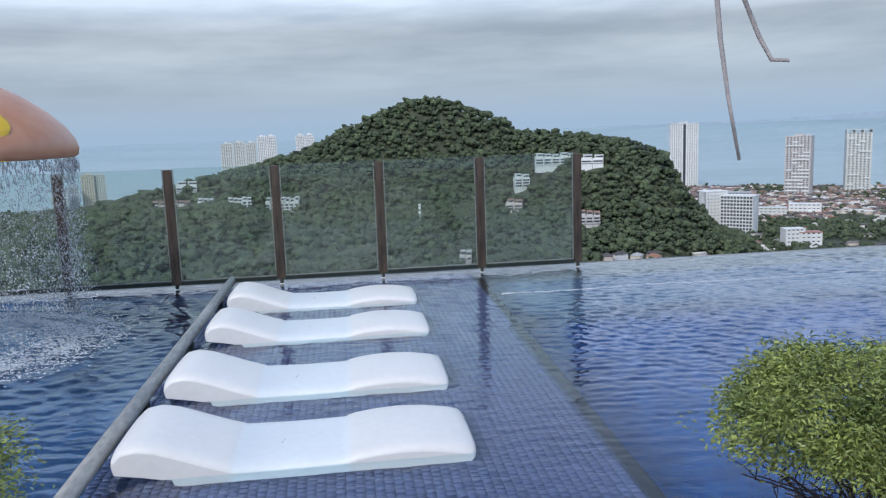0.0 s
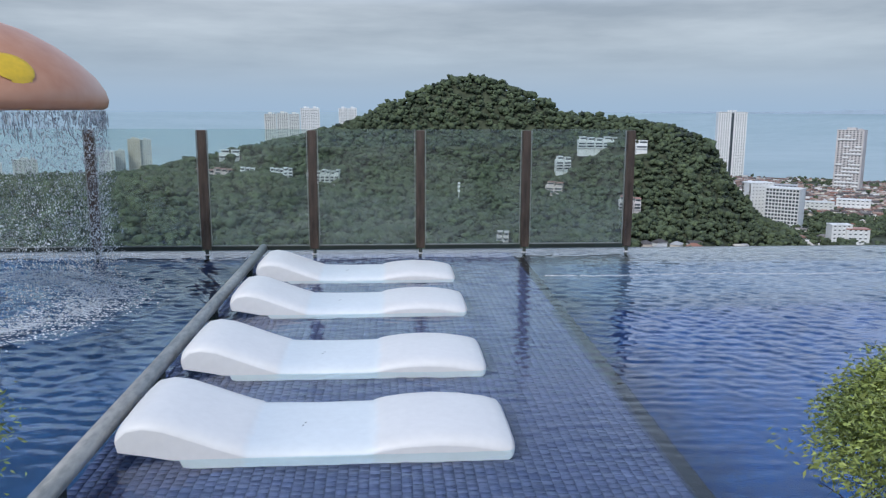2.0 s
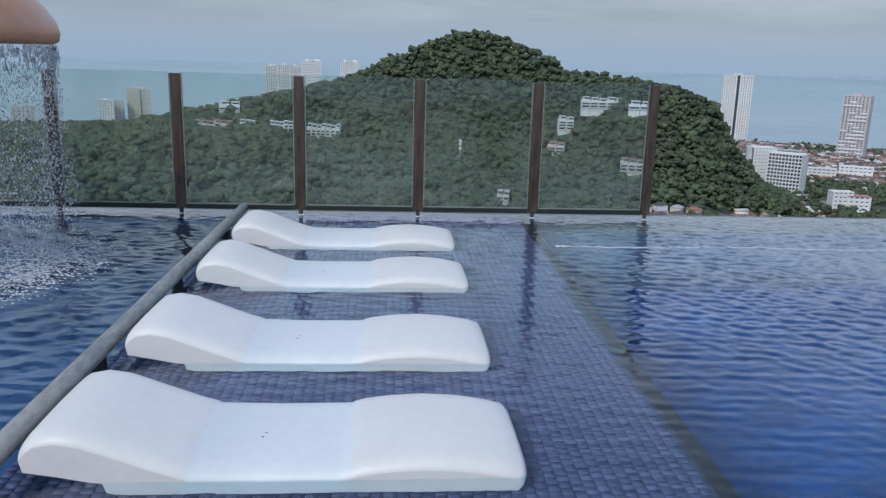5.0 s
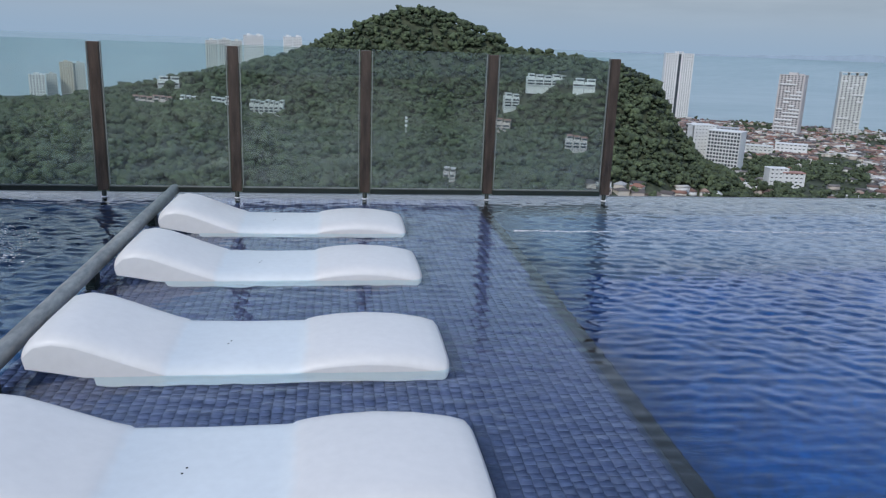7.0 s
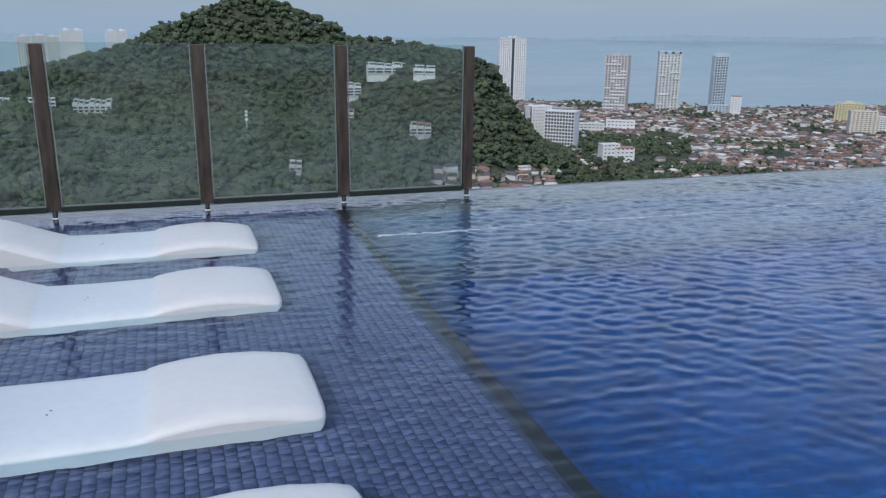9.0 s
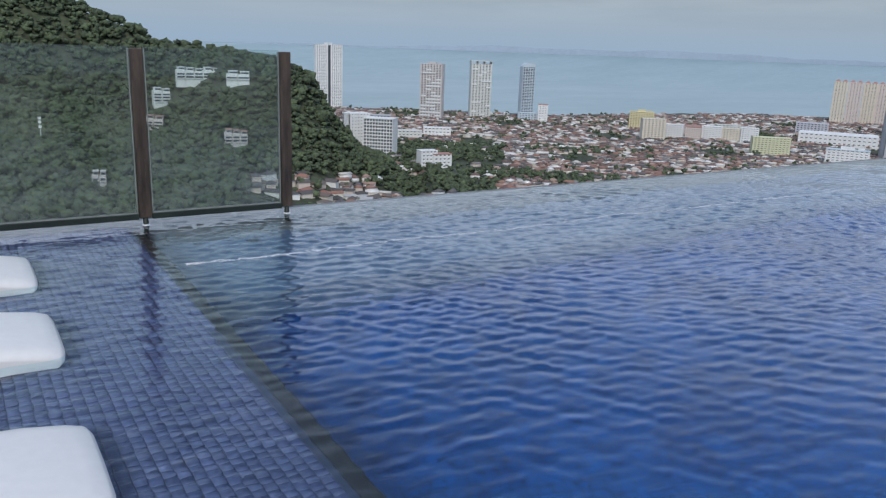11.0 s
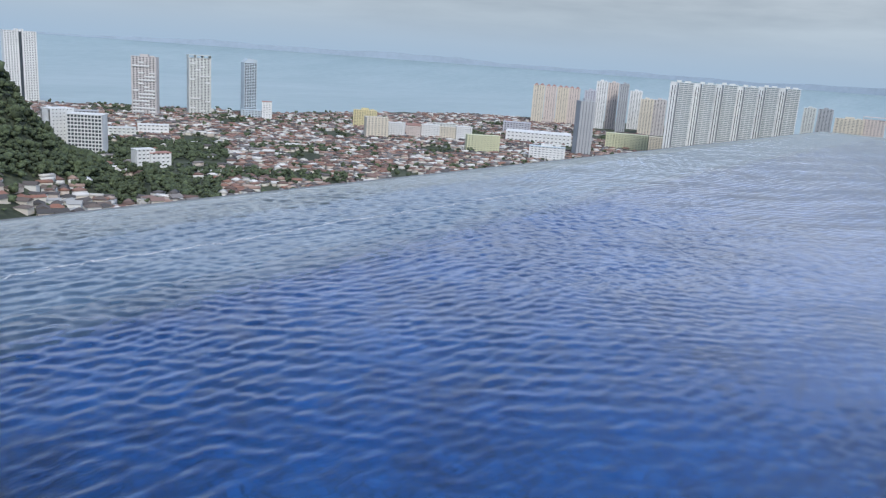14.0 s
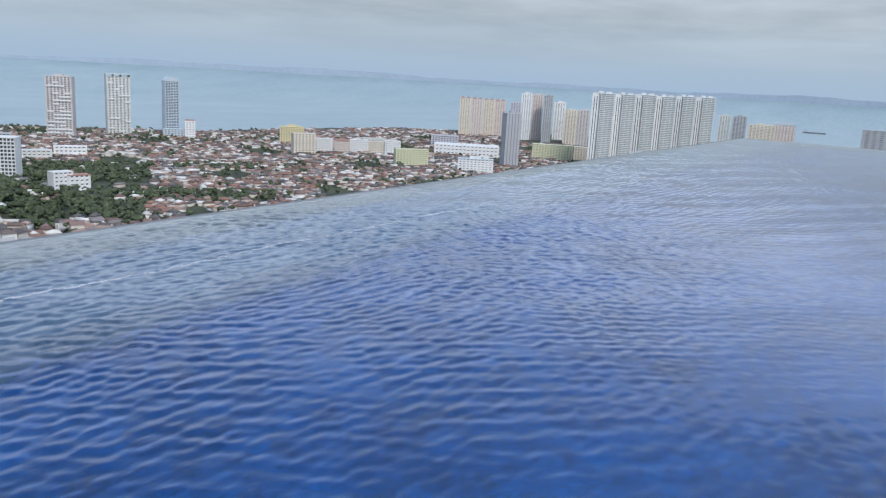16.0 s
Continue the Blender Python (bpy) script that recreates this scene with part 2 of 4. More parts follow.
# ---- mesh helpers ----
def put(name, bm, mat, parent=None, label="", smooth=False):
    me = bpy.data.meshes.new(name)
    bm.to_mesh(me)
    bm.free()
    for m in mat if isinstance(mat, (list, tuple)) else (mat,):
        me.materials.append(m)
    if smooth:
        me.shade_smooth()
    ob = new(name, me)
    ob.parent = parent
    return tagged(ob, label)


part = put


def box(x0, x1, y0, y1, z0, z1, bevel=0.0, bm=None, mat=0):
    bm = bm or bmesh.new()
    made = bmesh.ops.create_cube(bm, size=1, matrix=Matrix.LocRotScale(((x0 + x1) / 2, (y0 + y1) / 2, (z0 + z1) / 2), None, (x1 - x0, y1 - y0, z1 - z0)))
    faces = {f for v in made["verts"] for f in v.link_faces}
    for f in faces:
        f.material_index = mat
    if bevel:
        bmesh.ops.bevel(bm, geom=list({e for f in faces for e in f.edges}), offset=bevel, segments=2, profile=0.6, affect="EDGES")
    return bm


def raw(name, verts, faces, mat, parent=None, smooth=False):
    """A mesh from numpy arrays of corners and of equal-sided faces."""
    verts, faces = np.asarray(verts, np.float32), np.asarray(faces, np.int32)
    me = bpy.data.meshes.new(name)
    k = faces.shape[1]
    me.vertices.add(len(verts)), me.loops.add(faces.size), me.polygons.add(len(faces))
    me.vertices.foreach_set("co", verts.ravel())
    me.loops.foreach_set("vertex_index", faces.ravel())
    me.polygons.foreach_set("loop_start", np.arange(0, faces.size, k, dtype=np.int32))
    me.update(calc_edges=True)
    if smooth:
        me.shade_smooth()
    me.materials.append(mat)
    ob = new(name, me)
    ob.parent = parent
    return ob


def empty(name, at=(0, 0, 0), turn=0.0):
    ob = new(name)
    ob.matrix_basis = pose(*at, 0, 0, turn)
    return ob


def tube(points, radius, sides=8, bm=None, taper=1.0):
    """A round bar along a line of points."""
    bm = bm or bmesh.new()
    pts = [Vector(p) for p in points]
    rings = []
    for i, p in enumerate(pts):
        d = (pts[min(i + 1, len(pts) - 1)] - pts[max(i - 1, 0)]).normalized()
        side = d.cross(Vector((0.13, 0.31, 0.94)))
        side = (side if side.length > 1e-3 else d.cross(Vector((1, 0, 0)))).normalized()
        up = side.cross(d)
        r = radius * (1 + (taper - 1) * i / max(1, len(pts) - 1))
        rings.append([bm.verts.new(p + side * (r * math.cos(6.2832 * k / sides)) + up * (r * math.sin(6.2832 * k / sides))) for k in range(sides)])
    for a, b in zip(rings, rings[1:]):
        for k in range(sides):
            bm.faces.new((a[k], a[(k + 1) % sides], b[(k + 1) % sides], b[k])).smooth = True
    bm.faces.new(rings[0][::-1]), bm.faces.new(rings[-1])
    return bm


# ---- the pool ----
EDGE, END, WEST, NEAR = 9.25, 28.3, -15.0, 2.92  # far weir, east weir, west wall, near side
BAY_X, BAY_Y = 2.0, 1.7  # added unseen bay: near side set back so its wall doesn't shade the floor
LEDGE_X0, LEDGE_X1, LEDGE_Z, SHELF_Y = -2.02, 0.80, -0.17, 7.80
rng = np.random.default_rng(5)


def structure(name, bm, mat, label, category):
    return tagged(put(name, bm, mat), label, category, kind="structure")


structure("pool_floor_west", box(WEST, LEDGE_X0 - 0.004, NEAR - 0.3, EDGE, -1.445, -1.1), M_NAVY, "navy mosaic floor of the fountain basin", "pool floor")
structure("pool_floor", box(LEDGE_X0, END, BAY_Y - 0.3, EDGE, -1.45, -1.25), M_DEEP, "deep blue mosaic floor of the swimming pool", "pool floor")
structure("wall_pool_near", box(WEST, BAY_X, NEAR - 0.25, NEAR, -1.25, -0.02), M_DEEP, "blue mosaic near wall of the swimming pool", "pool wall")
structure("wall_pool_return", box(BAY_X - 0.25, BAY_X, BAY_Y - 0.25, NEAR - 0.252, -1.25, -0.02), M_DEEP, "blue mosaic return wall of the added unseen bay", "pool wall")
structure("wall_pool_bay", box(BAY_X + 0.002, END, BAY_Y - 0.25, BAY_Y, -1.25, -0.02), M_DEEP, "blue mosaic near wall of the added unseen bay", "pool wall")
structure("wall_weir_far", box(LEDGE_X1 + 0.11, END, SHELF_Y, EDGE - 0.012, -1.25, -0.8), M_SHELF, "grey tiled shelf wall under the far overflow edge", "pool wall")
structure("wall_weir_far_west", box(WEST, LEDGE_X0 - 0.02, EDGE - 0.45, EDGE - 0.012, -1.25, -0.3), M_NAVY, "blue tiled wall under the fenced overflow edge", "pool wall")
structure("wall_edge_far", box(WEST, END, EDGE - 0.01, EDGE + 0.12, -2.5, -0.012), M_WALL, "dark stone lip of the overflow edge", "pool edge")
structure("wall_edge_east", box(END + 0.002, END + 0.13, NEAR - 8, EDGE + 0.12, -2.5, -0.012), M_WALL, "dark stone lip at the far end of the pool", "pool edge")
structure("wall_west", box(WEST - 0.3, WEST, NEAR - 0.25, EDGE, -1.45, 0.05), M_WALL, "stone wall at the fountain end of the pool", "pool wall")
structure("deck_east", box(BAY_X + 0.002, END + 0.1, -14, BAY_Y - 0.004, -0.3, 0.03, 0.008), M_DECK, "beige stone deck beside the added unseen bay", "deck")
structure("deck", box(WEST, BAY_X - 0.002, -14, NEAR - 0.004, -0.3, 0.03, 0.008), M_DECK, "beige stone deck beside the pool", "deck")
structure("building_below", box(WEST - 0.3, END - 0.2, -14, EDGE - 0.1, -140, -2.6), M_WALL, "tower block that carries the rooftop pool", "building")

ledge = empty("ledge")
tagged(ledge, "shallow mosaic ledge under the in-pool loungers", "pool ledge", kind="structure")
part("bed", box(LEDGE_X0, LEDGE_X1, NEAR, EDGE - 0.014, -1.25, LEDGE_Z - 0.006), M_GROUT, ledge)
bm = box(LEDGE_X1 + 0.001, LEDGE_X1 + 0.08, NEAR, EDGE - 0.014, -1.25, LEDGE_Z + 0.003, 0.006)
for v in bm.verts:
    v.co.x -= 0.011 * (EDGE - v.co.y)
part("nosing", bm, M_STRIP, ledge, "dark tiled nosing along the ledge")


def ripple_set():
    rw = np.random.default_rng(11)
    out = []
    for i in range(60):
        wave = 0.075 * (0.19 / 0.075) ** (rw.random() ** 1.3)
        out.append((wave, rw.normal(1.3, 0.5), 0.021 * wave / 6.2832 * (0.6 + 0.8 * rw.random()) * (0.3 / wave) ** 0.4, rw.random(12)))
    return out


RIPPLES = ripple_set()


def water_height(x, y):
    z = np.zeros(np.shape(x))
    fall = np.interp(x, [-15, -2.2, -1.9, 0.6, 1.3, 28], [1.2, 1.2, 0.5, 0.5, 1.05, 1.1])
    for wave, a, amp, q in RIPPLES:
        warp = 0.5 * np.sin(x * (0.3 + 0.9 * q[0]) + 6 * q[1]) + 0.4 * np.sin(y * (0.4 + q[2]) + 6 * q[3])
        group = np.clip(0.4 + 0.6 * np.sin(x * (0.5 + 1.3 * q[4]) + y * (2.4 * q[5] - 1.2) + 6 * q[6]), 0, 1)
        p = 6.2832 / wave * (x * np.cos(a) + y * np.sin(a)) + 3 * warp + 6.2832 * q[7]
        z = z + amp * group * (2.4 * (0.5 + 0.5 * np.sin(p)) ** 1.7 - 0.9)  # narrow crests, wide troughs
    z = z * fall * np.interp(y, [1.7, 3.6, 5.2, 7.0], [0.3, 0.42, 1.0, 1.25])  # calmer by the deck
    far = np.interp(x, [0, 3, 9], [0.12, 0.4, 1.0])
    for i, (wave, a, ph) in enumerate(((0.55, 1.0, 0.3), (0.72, 1.5, 1.9), (0.9, 0.75, 4.0), (1.25, 1.25, 2.2), (0.62, 1.9, 5.1), (1.6, 1.05, 0.8))):
        w = 0.8 * np.sin(x * (0.25 + 0.05 * i) + i) + 0.7 * np.sin(y * 0.45 + 2 * i)
        g = np.clip(0.45 + 0.55 * np.sin(0.35 * x - (0.5 + 0.1 * i) * y + 1.7 * i), 0, 1)
        z = z + far * g * 0.0026 * wave * np.sin(6.2832 / wave * (x * np.cos(a) + y * np.sin(a)) + 2 * w + ph)
    d = np.hypot(x + 4.1, y - 6.95)  # rings from the fountain
    z = z + 0.008 * np.exp(-np.abs(d - 1.1) / 1.2) * np.sin(d * 22 + np.sin(x * 5) + np.sin(y * 4)) * (x < -1.9)
    return z * np.clip((EDGE + 0.03 - y) / 0.4, 0, 1)


def water_sheet():
    xs = np.concatenate([np.arange(WEST, -7, 0.08), np.arange(-7, 8, 0.026), 8 + (END + 0.05 - 8) * np.linspace(0, 1, 300) ** 1.2])
    ys = np.concatenate([np.arange(BAY_Y, EDGE, 0.024), [EDGE + 0.03]])
    x, y = np.meshgrid(xs, ys)
    z = water_height(x, y)
    z[-1] = -0.004
    n, m = x.shape
    idx = np.arange(n * m).reshape(n, m)
    faces = np.stack([idx[:-1, :-1], idx[:-1, 1:], idx[1:, 1:], idx[1:, :-1]], -1).reshape(-1, 4)
    ob = raw("pool_water", np.stack([x, y, z], -1).reshape(-1, 3), faces, M_WATER, smooth=True)
    ob.visible_shadow = False
    return tagged(ob, "rippled clear blue water of the infinity pool", "water", kind="structure")


water_sheet()


# ---- loungers ----
def lounger(y0, dx, tilt):
    """A moulded chaise: an S-shaped top on a hollow base that stands on the ledge."""
    top = [(-1.865, 0.10), (-1.85, 0.138), (-1.80, 0.184), (-1.73, 0.197), (-1.64, 0.182), (-1.54, 0.146), (-1.43, 0.104), (-1.33, 0.068), (-1.275, 0.0525), (-1.262, 0.043), (-1.0, 0.037), (-0.72, 0.039),
           (-0.685, 0.041), (-0.672, 0.050), (-0.62, 0.062), (-0.52, 0.075), (-0.38, 0.082), (-0.22, 0.074), (-0.08, 0.052), (-0.02, 0.034), (0.0, 0.008)]
    low = [(-0.005, -0.08), (-0.02, -0.115), (-1.52, -0.115), (-1.55, -0.10), (-1.565, -0.022), (-1.70, 0.006), (-1.84, 0.03), (-1.862, 0.05)]
    w = 0.655
    bm = bmesh.new()
    rows = []
    outline = top + low
    cx = sum(p[0] for p in outline) / len(outline)
    for y, s in ((0.0, 0.046), (0.009, 0.029), (0.028, 0.015), (0.06, 0.006), (0.11, 0.0), (w / 2, -0.002), (w - 0.11, 0.0), (w - 0.06, 0.006), (w - 0.028, 0.015), (w - 0.009, 0.029), (w, 0.046)):
        ring = []
        for i, (px, pz) in enumerate(outline):
            up = i < len(top)
            ring.append(bm.verts.new((px + s * 0.5 * (1 if px < cx else -1) * (abs(px - cx) > 0.8), y, pz - (s if up else -0.3 * s) + (0.004 * math.cos((y / w - 0.5) * 3.1) if up else 0))))
        rows.append(ring)
    k = len(outline)
    for a, b in zip(rows, rows[1:]):
        for i in range(k):
            bm.faces.new((a[i], b[i], b[(i + 1) % k], a[(i + 1) % k])).smooth = True
    for ring, flip in ((rows[0], False), (rows[-1], True)):
        f = bm.faces.new(ring if not flip else ring[::-1])
    bmesh.ops.recalc_face_normals(bm, faces=bm.faces)
    base = empty("pool_lounger", (dx, y0, 0), tilt)
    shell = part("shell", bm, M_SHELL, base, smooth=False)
    for f in shell.data.polygons:
        f.use_smooth = len(f.vertices) == 4
    part("plinth", box(-1.42, -0.12, 0.1, w - 0.1, LEDGE_Z, -0.116), M_SHELF, base, "grey foot under the shell")
    for i, (px, py) in enumerate(((-1.02, 0.30), (-1.03, 0.265))):  # drain holes on the seat
        dots = bmesh.new()
        bmesh.ops.create_cone(dots, cap_ends=True, segments=8, radius1=0.005 - 0.001 * i, radius2=0.004, depth=0.006, matrix=Matrix.Translation((px, py, 0.0415)))
        part("drain_hole", dots, M_BARK, base, "small dark drain hole")
    return tagged(base, "white moulded plastic in-pool chaise lounger standing on the ledge", "lounger", "loungers on the ledge")


for y0, dx, tilt in ((3.92, 0.0, 0.3), (5.06, 0.0, -0.3), (6.46, 0.02, 0.2), (7.665, 0.02, 0.0)):
    lounger(y0, dx, tilt)


# ---- rail along the loungers ----
rail = empty("pool_rail", (-1.97, 3.2, 0))
part("pipe", tube([(0, 0, 0.075), (0, 2.0, 0.076), (0, 4.2, 0.075), (0, 5.83, 0.075)], 0.047, 14), M_RAIL, rail, smooth=True)
for y in (0.35, 1.82, 3.3, 4.9):
    part("bracket", box(-0.028, 0.028, y - 0.05, y + 0.05, LEDGE_Z - 0.02, 0.05, 0.004), M_BARK, rail, "dark rail support")
part("end_cap", tube([(0, 5.83, 0.075), (0, 5.85, 0.075)], 0.043, 14), M_STEEL, rail)
tagged(rail, "weathered grey pipe rail low over the water", "rail")

# ---- glass fence ----
FENCE_Y, BAY = 9.0, 1.1575
POST_X = [2.055 - BAY * i for i in range(14)]


def fence():
    f = empty("glass_fence", (0, FENCE_Y, 0))
    post = box(-0.046, 0.046, -0.022, 0.022, 0.07, 1.352, 0.006)
    for g in (-0.018, 0.018):  # shadow grooves on the faces
        box(g - 0.004, g + 0.004, -0.0235, 0.0235, 0.075, 1.34, bm=post)
    first = None
    for x in POST_X:
        if first is None:
            first = part("post", post, M_POST, f)
            ob = first
        else:
            ob = new("post", first.data)
            ob.parent = f
        ob.location.x = x
    pin = None
    for x in POST_X:
        if pin is None:
            b = tube([(0, 0, -0.3), (0, 0, 0.08)], 0.02, 10)
            ob = pin = part("pin", b, M_BARK, f, "dark post spigot")
        else:
            ob = new("pin", pin.data)
            ob.parent = f
        ob.location.x = x
    collar = None
    for x in POST_X:
        if collar is None:
            ob = collar = part("collar", tube([(0, 0, 0.004), (0, 0, 0.016)], 0.026, 12), M_WHITE, f, "pale collar at the water")
        else:
            ob = new("collar", collar.data)
            ob.parent = f
        ob.location.x = x
    pane = rail_mesh = seal = sill = None
    for a, b in zip(POST_X[1:], POST_X):
        if pane is None:
            ob = pane = part("pane", box(-BAY / 2 + 0.052, BAY / 2 - 0.052, -0.005, 0.005, 0.104, 1.362, 0.002), M_GLASS, f, "clear glass panel with water stains")
        else:
            ob = new("pane", pane.data)
            ob.parent = f
        ob.location.x = (a + b) / 2
        for sx in (-1, 1):
            if seal is None:
                ob = seal = part("seal", box(-0.004, 0.004, -0.009, 0.009, 0.104, 1.35), M_SEAL, f, "pale glazing seal")
            else:
                ob = new("seal", seal.data)
                ob.parent = f
            ob.location.x = (a + b) / 2 + sx * (BAY / 2 - 0.058)
        if sill is None:
            ob = sill = part("sill_seal", box(-BAY / 2 + 0.066, BAY / 2 - 0.066, -0.009, 0.009, 0.103, 0.113), M_SEAL, f, "pale glazing seal")
        else:
            ob = new("sill_seal", sill.data)
            ob.parent = f
        ob.location.x = (a + b) / 2
        if rail_mesh is None:
            ob = rail_mesh = part("bottom_rail", box(-BAY / 2 + 0.051, BAY / 2 - 0.051, -0.02, 0.02, 0.058, 0.102, 0.004), M_BARK, f, "dark bottom channel")
        else:
            ob = new("bottom_rail", rail_mesh.data)
            ob.parent = f
        ob.location.x = (a + b) / 2
    return tagged(f, "glass panel fence with dark brown posts standing in the water", "fence")


fence()


# ---- mushroom fountain ----
MX, MY = -4.08, 6.9


def mushroom():
    base = empty("mushroom_fountain", (MX, MY, -1.25))
    prof = [(1.18, 2.815), (1.215, 2.835), (1.228, 2.89), (1.205, 2.97), (1.14, 3.07), (1.02, 3.19), (0.86, 3.31), (0.66, 3.425), (0.42, 3.51), (0.2, 3.55), (0.0, 3.56)]
    under = [(0.0, 2.89), (0.6, 2.87), (1.05, 2.815)]

    def spun(profile, seg=72):
        bm = bmesh.new()
        rings = [[bm.verts.new((r * math.cos(6.28319 * k / seg), r * math.sin(6.28319 * k / seg), z)) for k in range(seg)] if r > 0 else [bm.verts.new((0, 0, z))] for r, z in profile]
        for a, b in zip(rings, rings[1:]):
            for k in range(seg):
                q = [a[k % len(a)], a[(k + 1) % len(a)], b[(k + 1) % len(b)], b[k % len(b)]]
                q = list(dict.fromkeys(q))
                if len(q) > 2:
                    bm.faces.new(q).smooth = True
        bmesh.ops.recalc_face_normals(bm, faces=bm.faces)
        return bm
    cap = part("cap", spun(under + prof), M_CAP, base, "salmon orange fibreglass cap", smooth=True)
    part("stem", spun([(0.0, 0.0), (0.30, 0.0), (0.24, 0.3), (0.2, 1.6), (0.22, 2.93), (0.0, 2.94)], 32), M_STEM, base, "cream fibreglass stem", smooth=True)
    rr = np.array([p[0] for p in prof])[::-1]
    zz = np.array([p[1] for p in prof])[::-1]

    def spot(ang, dist, ru, rv, lean):
        bm = bmesh.new()
        rings = []
        for s in (0.0, 0.35, 0.7, 0.93, 1.0):
            ring = []
            for k in range(28):
                t = 6.28319 * k / 28
                u, v = ru * s * math.cos(t), rv * s * math.sin(t) * (1 + 0.18 * math.cos(t))
                u, v = u * math.cos(lean) - v * math.sin(lean), u * math.sin(lean) + v * math.cos(lean)
                r = dist + v
                a = ang + u / max(r, 0.3)
                z = float(np.interp(r, rr, zz)) + (0.014 if s < 0.95 else 0.002)
                ring.append(bm.verts.new(((r + 0.008) * math.cos(a), (r + 0.008) * math.sin(a), z)))
                if s == 0:
                    break
            rings.append(ring)
        for a, b in zip(rings, rings[1:]):
            for k in range(28):
                q = list(dict.fromkeys([a[k % len(a)], b[k], b[(k + 1) % 28], a[(k + 1) % len(a)]]))
                bm.faces.new(q).smooth = True
        bmesh.ops.recalc_face_normals(bm, faces=bm.faces)
        part("spot", bm, M_SPOT, base, "yellow spot", smooth=True)
    spot(radians(-39), 1.09, 0.19, 0.085, 0.15)
    spot(radians(-125), 0.95, 0.2, 0.13, 0.1)
    spot(radians(130), 0.95, 0.2, 0.13, 0.1)
    spot(radians(-70), 0.35, 0.2, 0.15, 0.4)
    return tagged(base, "orange mushroom fountain with yellow spots, water falling from its rim", "fountain")


mushroom()


def blobs(name, centres, sizes, mat, subdivide=0):
    """Many small octahedra, one mesh. sizes: half extents of each."""
    o = np.array([(1, 0, 0), (-1, 0, 0), (0, 1, 0), (0, -1, 0), (0, 0, 1), (0, 0, -1)], float)
    t = np.array([(0, 2, 4), (2, 1, 4), (1, 3, 4), (3, 0, 4), (2, 0, 5), (1, 2, 5), (3, 1, 5), (0, 3, 5)])
    centres, sizes = np.asarray(centres, float), np.asarray(sizes, float)
    v = centres[:, None] + o[None] * sizes[:, None]
    f = t[None] + 6 * np.arange(len(centres))[:, None, None]
    return raw(name, v.reshape(-1, 3), f.reshape(-1, 3), mat, smooth=True)


def curtain():
    n = 19000
    a, u = rng.random(n) * 6.2832, rng.random(n)
    z = 1.56 - 1.56 * u ** 0.8
    r = 1.17 + 0.045 * rng.normal(size=n) * (0.3 + 1.2 * (1.56 - z)) - 0.04 * (1.56 - z)
    c = np.stack([MX + r * np.cos(a), MY + r * np.sin(a), z], -1)
    w = 0.0024 + 0.0046 * rng.random(n) ** 1.5
    s = np.stack([w, w, w * (1.0 + 3 * rng.random(n) * np.clip((z - 0.9) / 0.5, 0.25, 1))], -1)
    tagged(blobs("falling_water", c, s, M_DROP), "curtain of water drops falling from the mushroom rim", "water drops", kind="stuff")
    n = 900
    a = np.sort(rng.random(n) * 6.2832)
    r = 1.18 + 0.015 * rng.normal(size=n)
    h = 0.012 + 0.05 * rng.random(n) ** 2
    c = np.stack([MX + r * np.cos(a), MY + r * np.sin(a), 1.565 - h - 0.14 * rng.random(n) ** 2], -1)
    s = np.stack([0.003 + 0.004 * rng.random(n), 0.003 + 0.004 * rng.random(n), h], -1)
    tagged(blobs("water_strands", c, s, M_DROP), "clear strands of water leaving the mushroom rim", "water drops", kind="stuff")
    n = 26000
    a = rng.random(n) * 6.2832
    r = 1.10 + 0.17 * rng.normal(size=n)
    g = 0.55 + 0.35 * np.sin(a * 7 + 2 * np.sin(a * 3) + r * 9) + 0.6 * rng.random(n)
    keep = g > 0.45
    x, y = (MX + r * np.cos(a))[keep], (MY + r * np.sin(a))[keep]
    c = np.stack([x, y, water_height(x, y) + 0.002 + 0.02 * rng.random(len(x)) ** 3], -1)
    w = 0.002 + 0.008 * rng.random(len(x)) ** 2
    s = np.stack([w * (1 + rng.random(len(w))), w, 0.4 * w], -1)
    tagged(blobs("splash_foam", c, s, M_FOAM), "ring of white splash foam on the water under the fountain", "foam", kind="stuff")
    # pale flecks model the line of reflections at the ripple boundary
    n = 900
    x = 0.9 + 7.5 * rng.random(n) ** 1.5
    y = SHELF_Y - 0.02 + 0.02 * np.sin(x * 3.1) + 0.012 * rng.normal(size=n)
    c = np.stack([x, y, water_height(x, y) + 0.001], -1)
    w = 0.0015 + 0.004 * rng.random(n)
    s = np.stack([w * 3.5, w * 0.9, 0.0015 + 0 * w], -1)
    tagged(blobs("glint_line", c, s, M_FOAM), "thin pale line of modelled reflections along the submerged shelf", "foam", kind="stuff")


curtain()


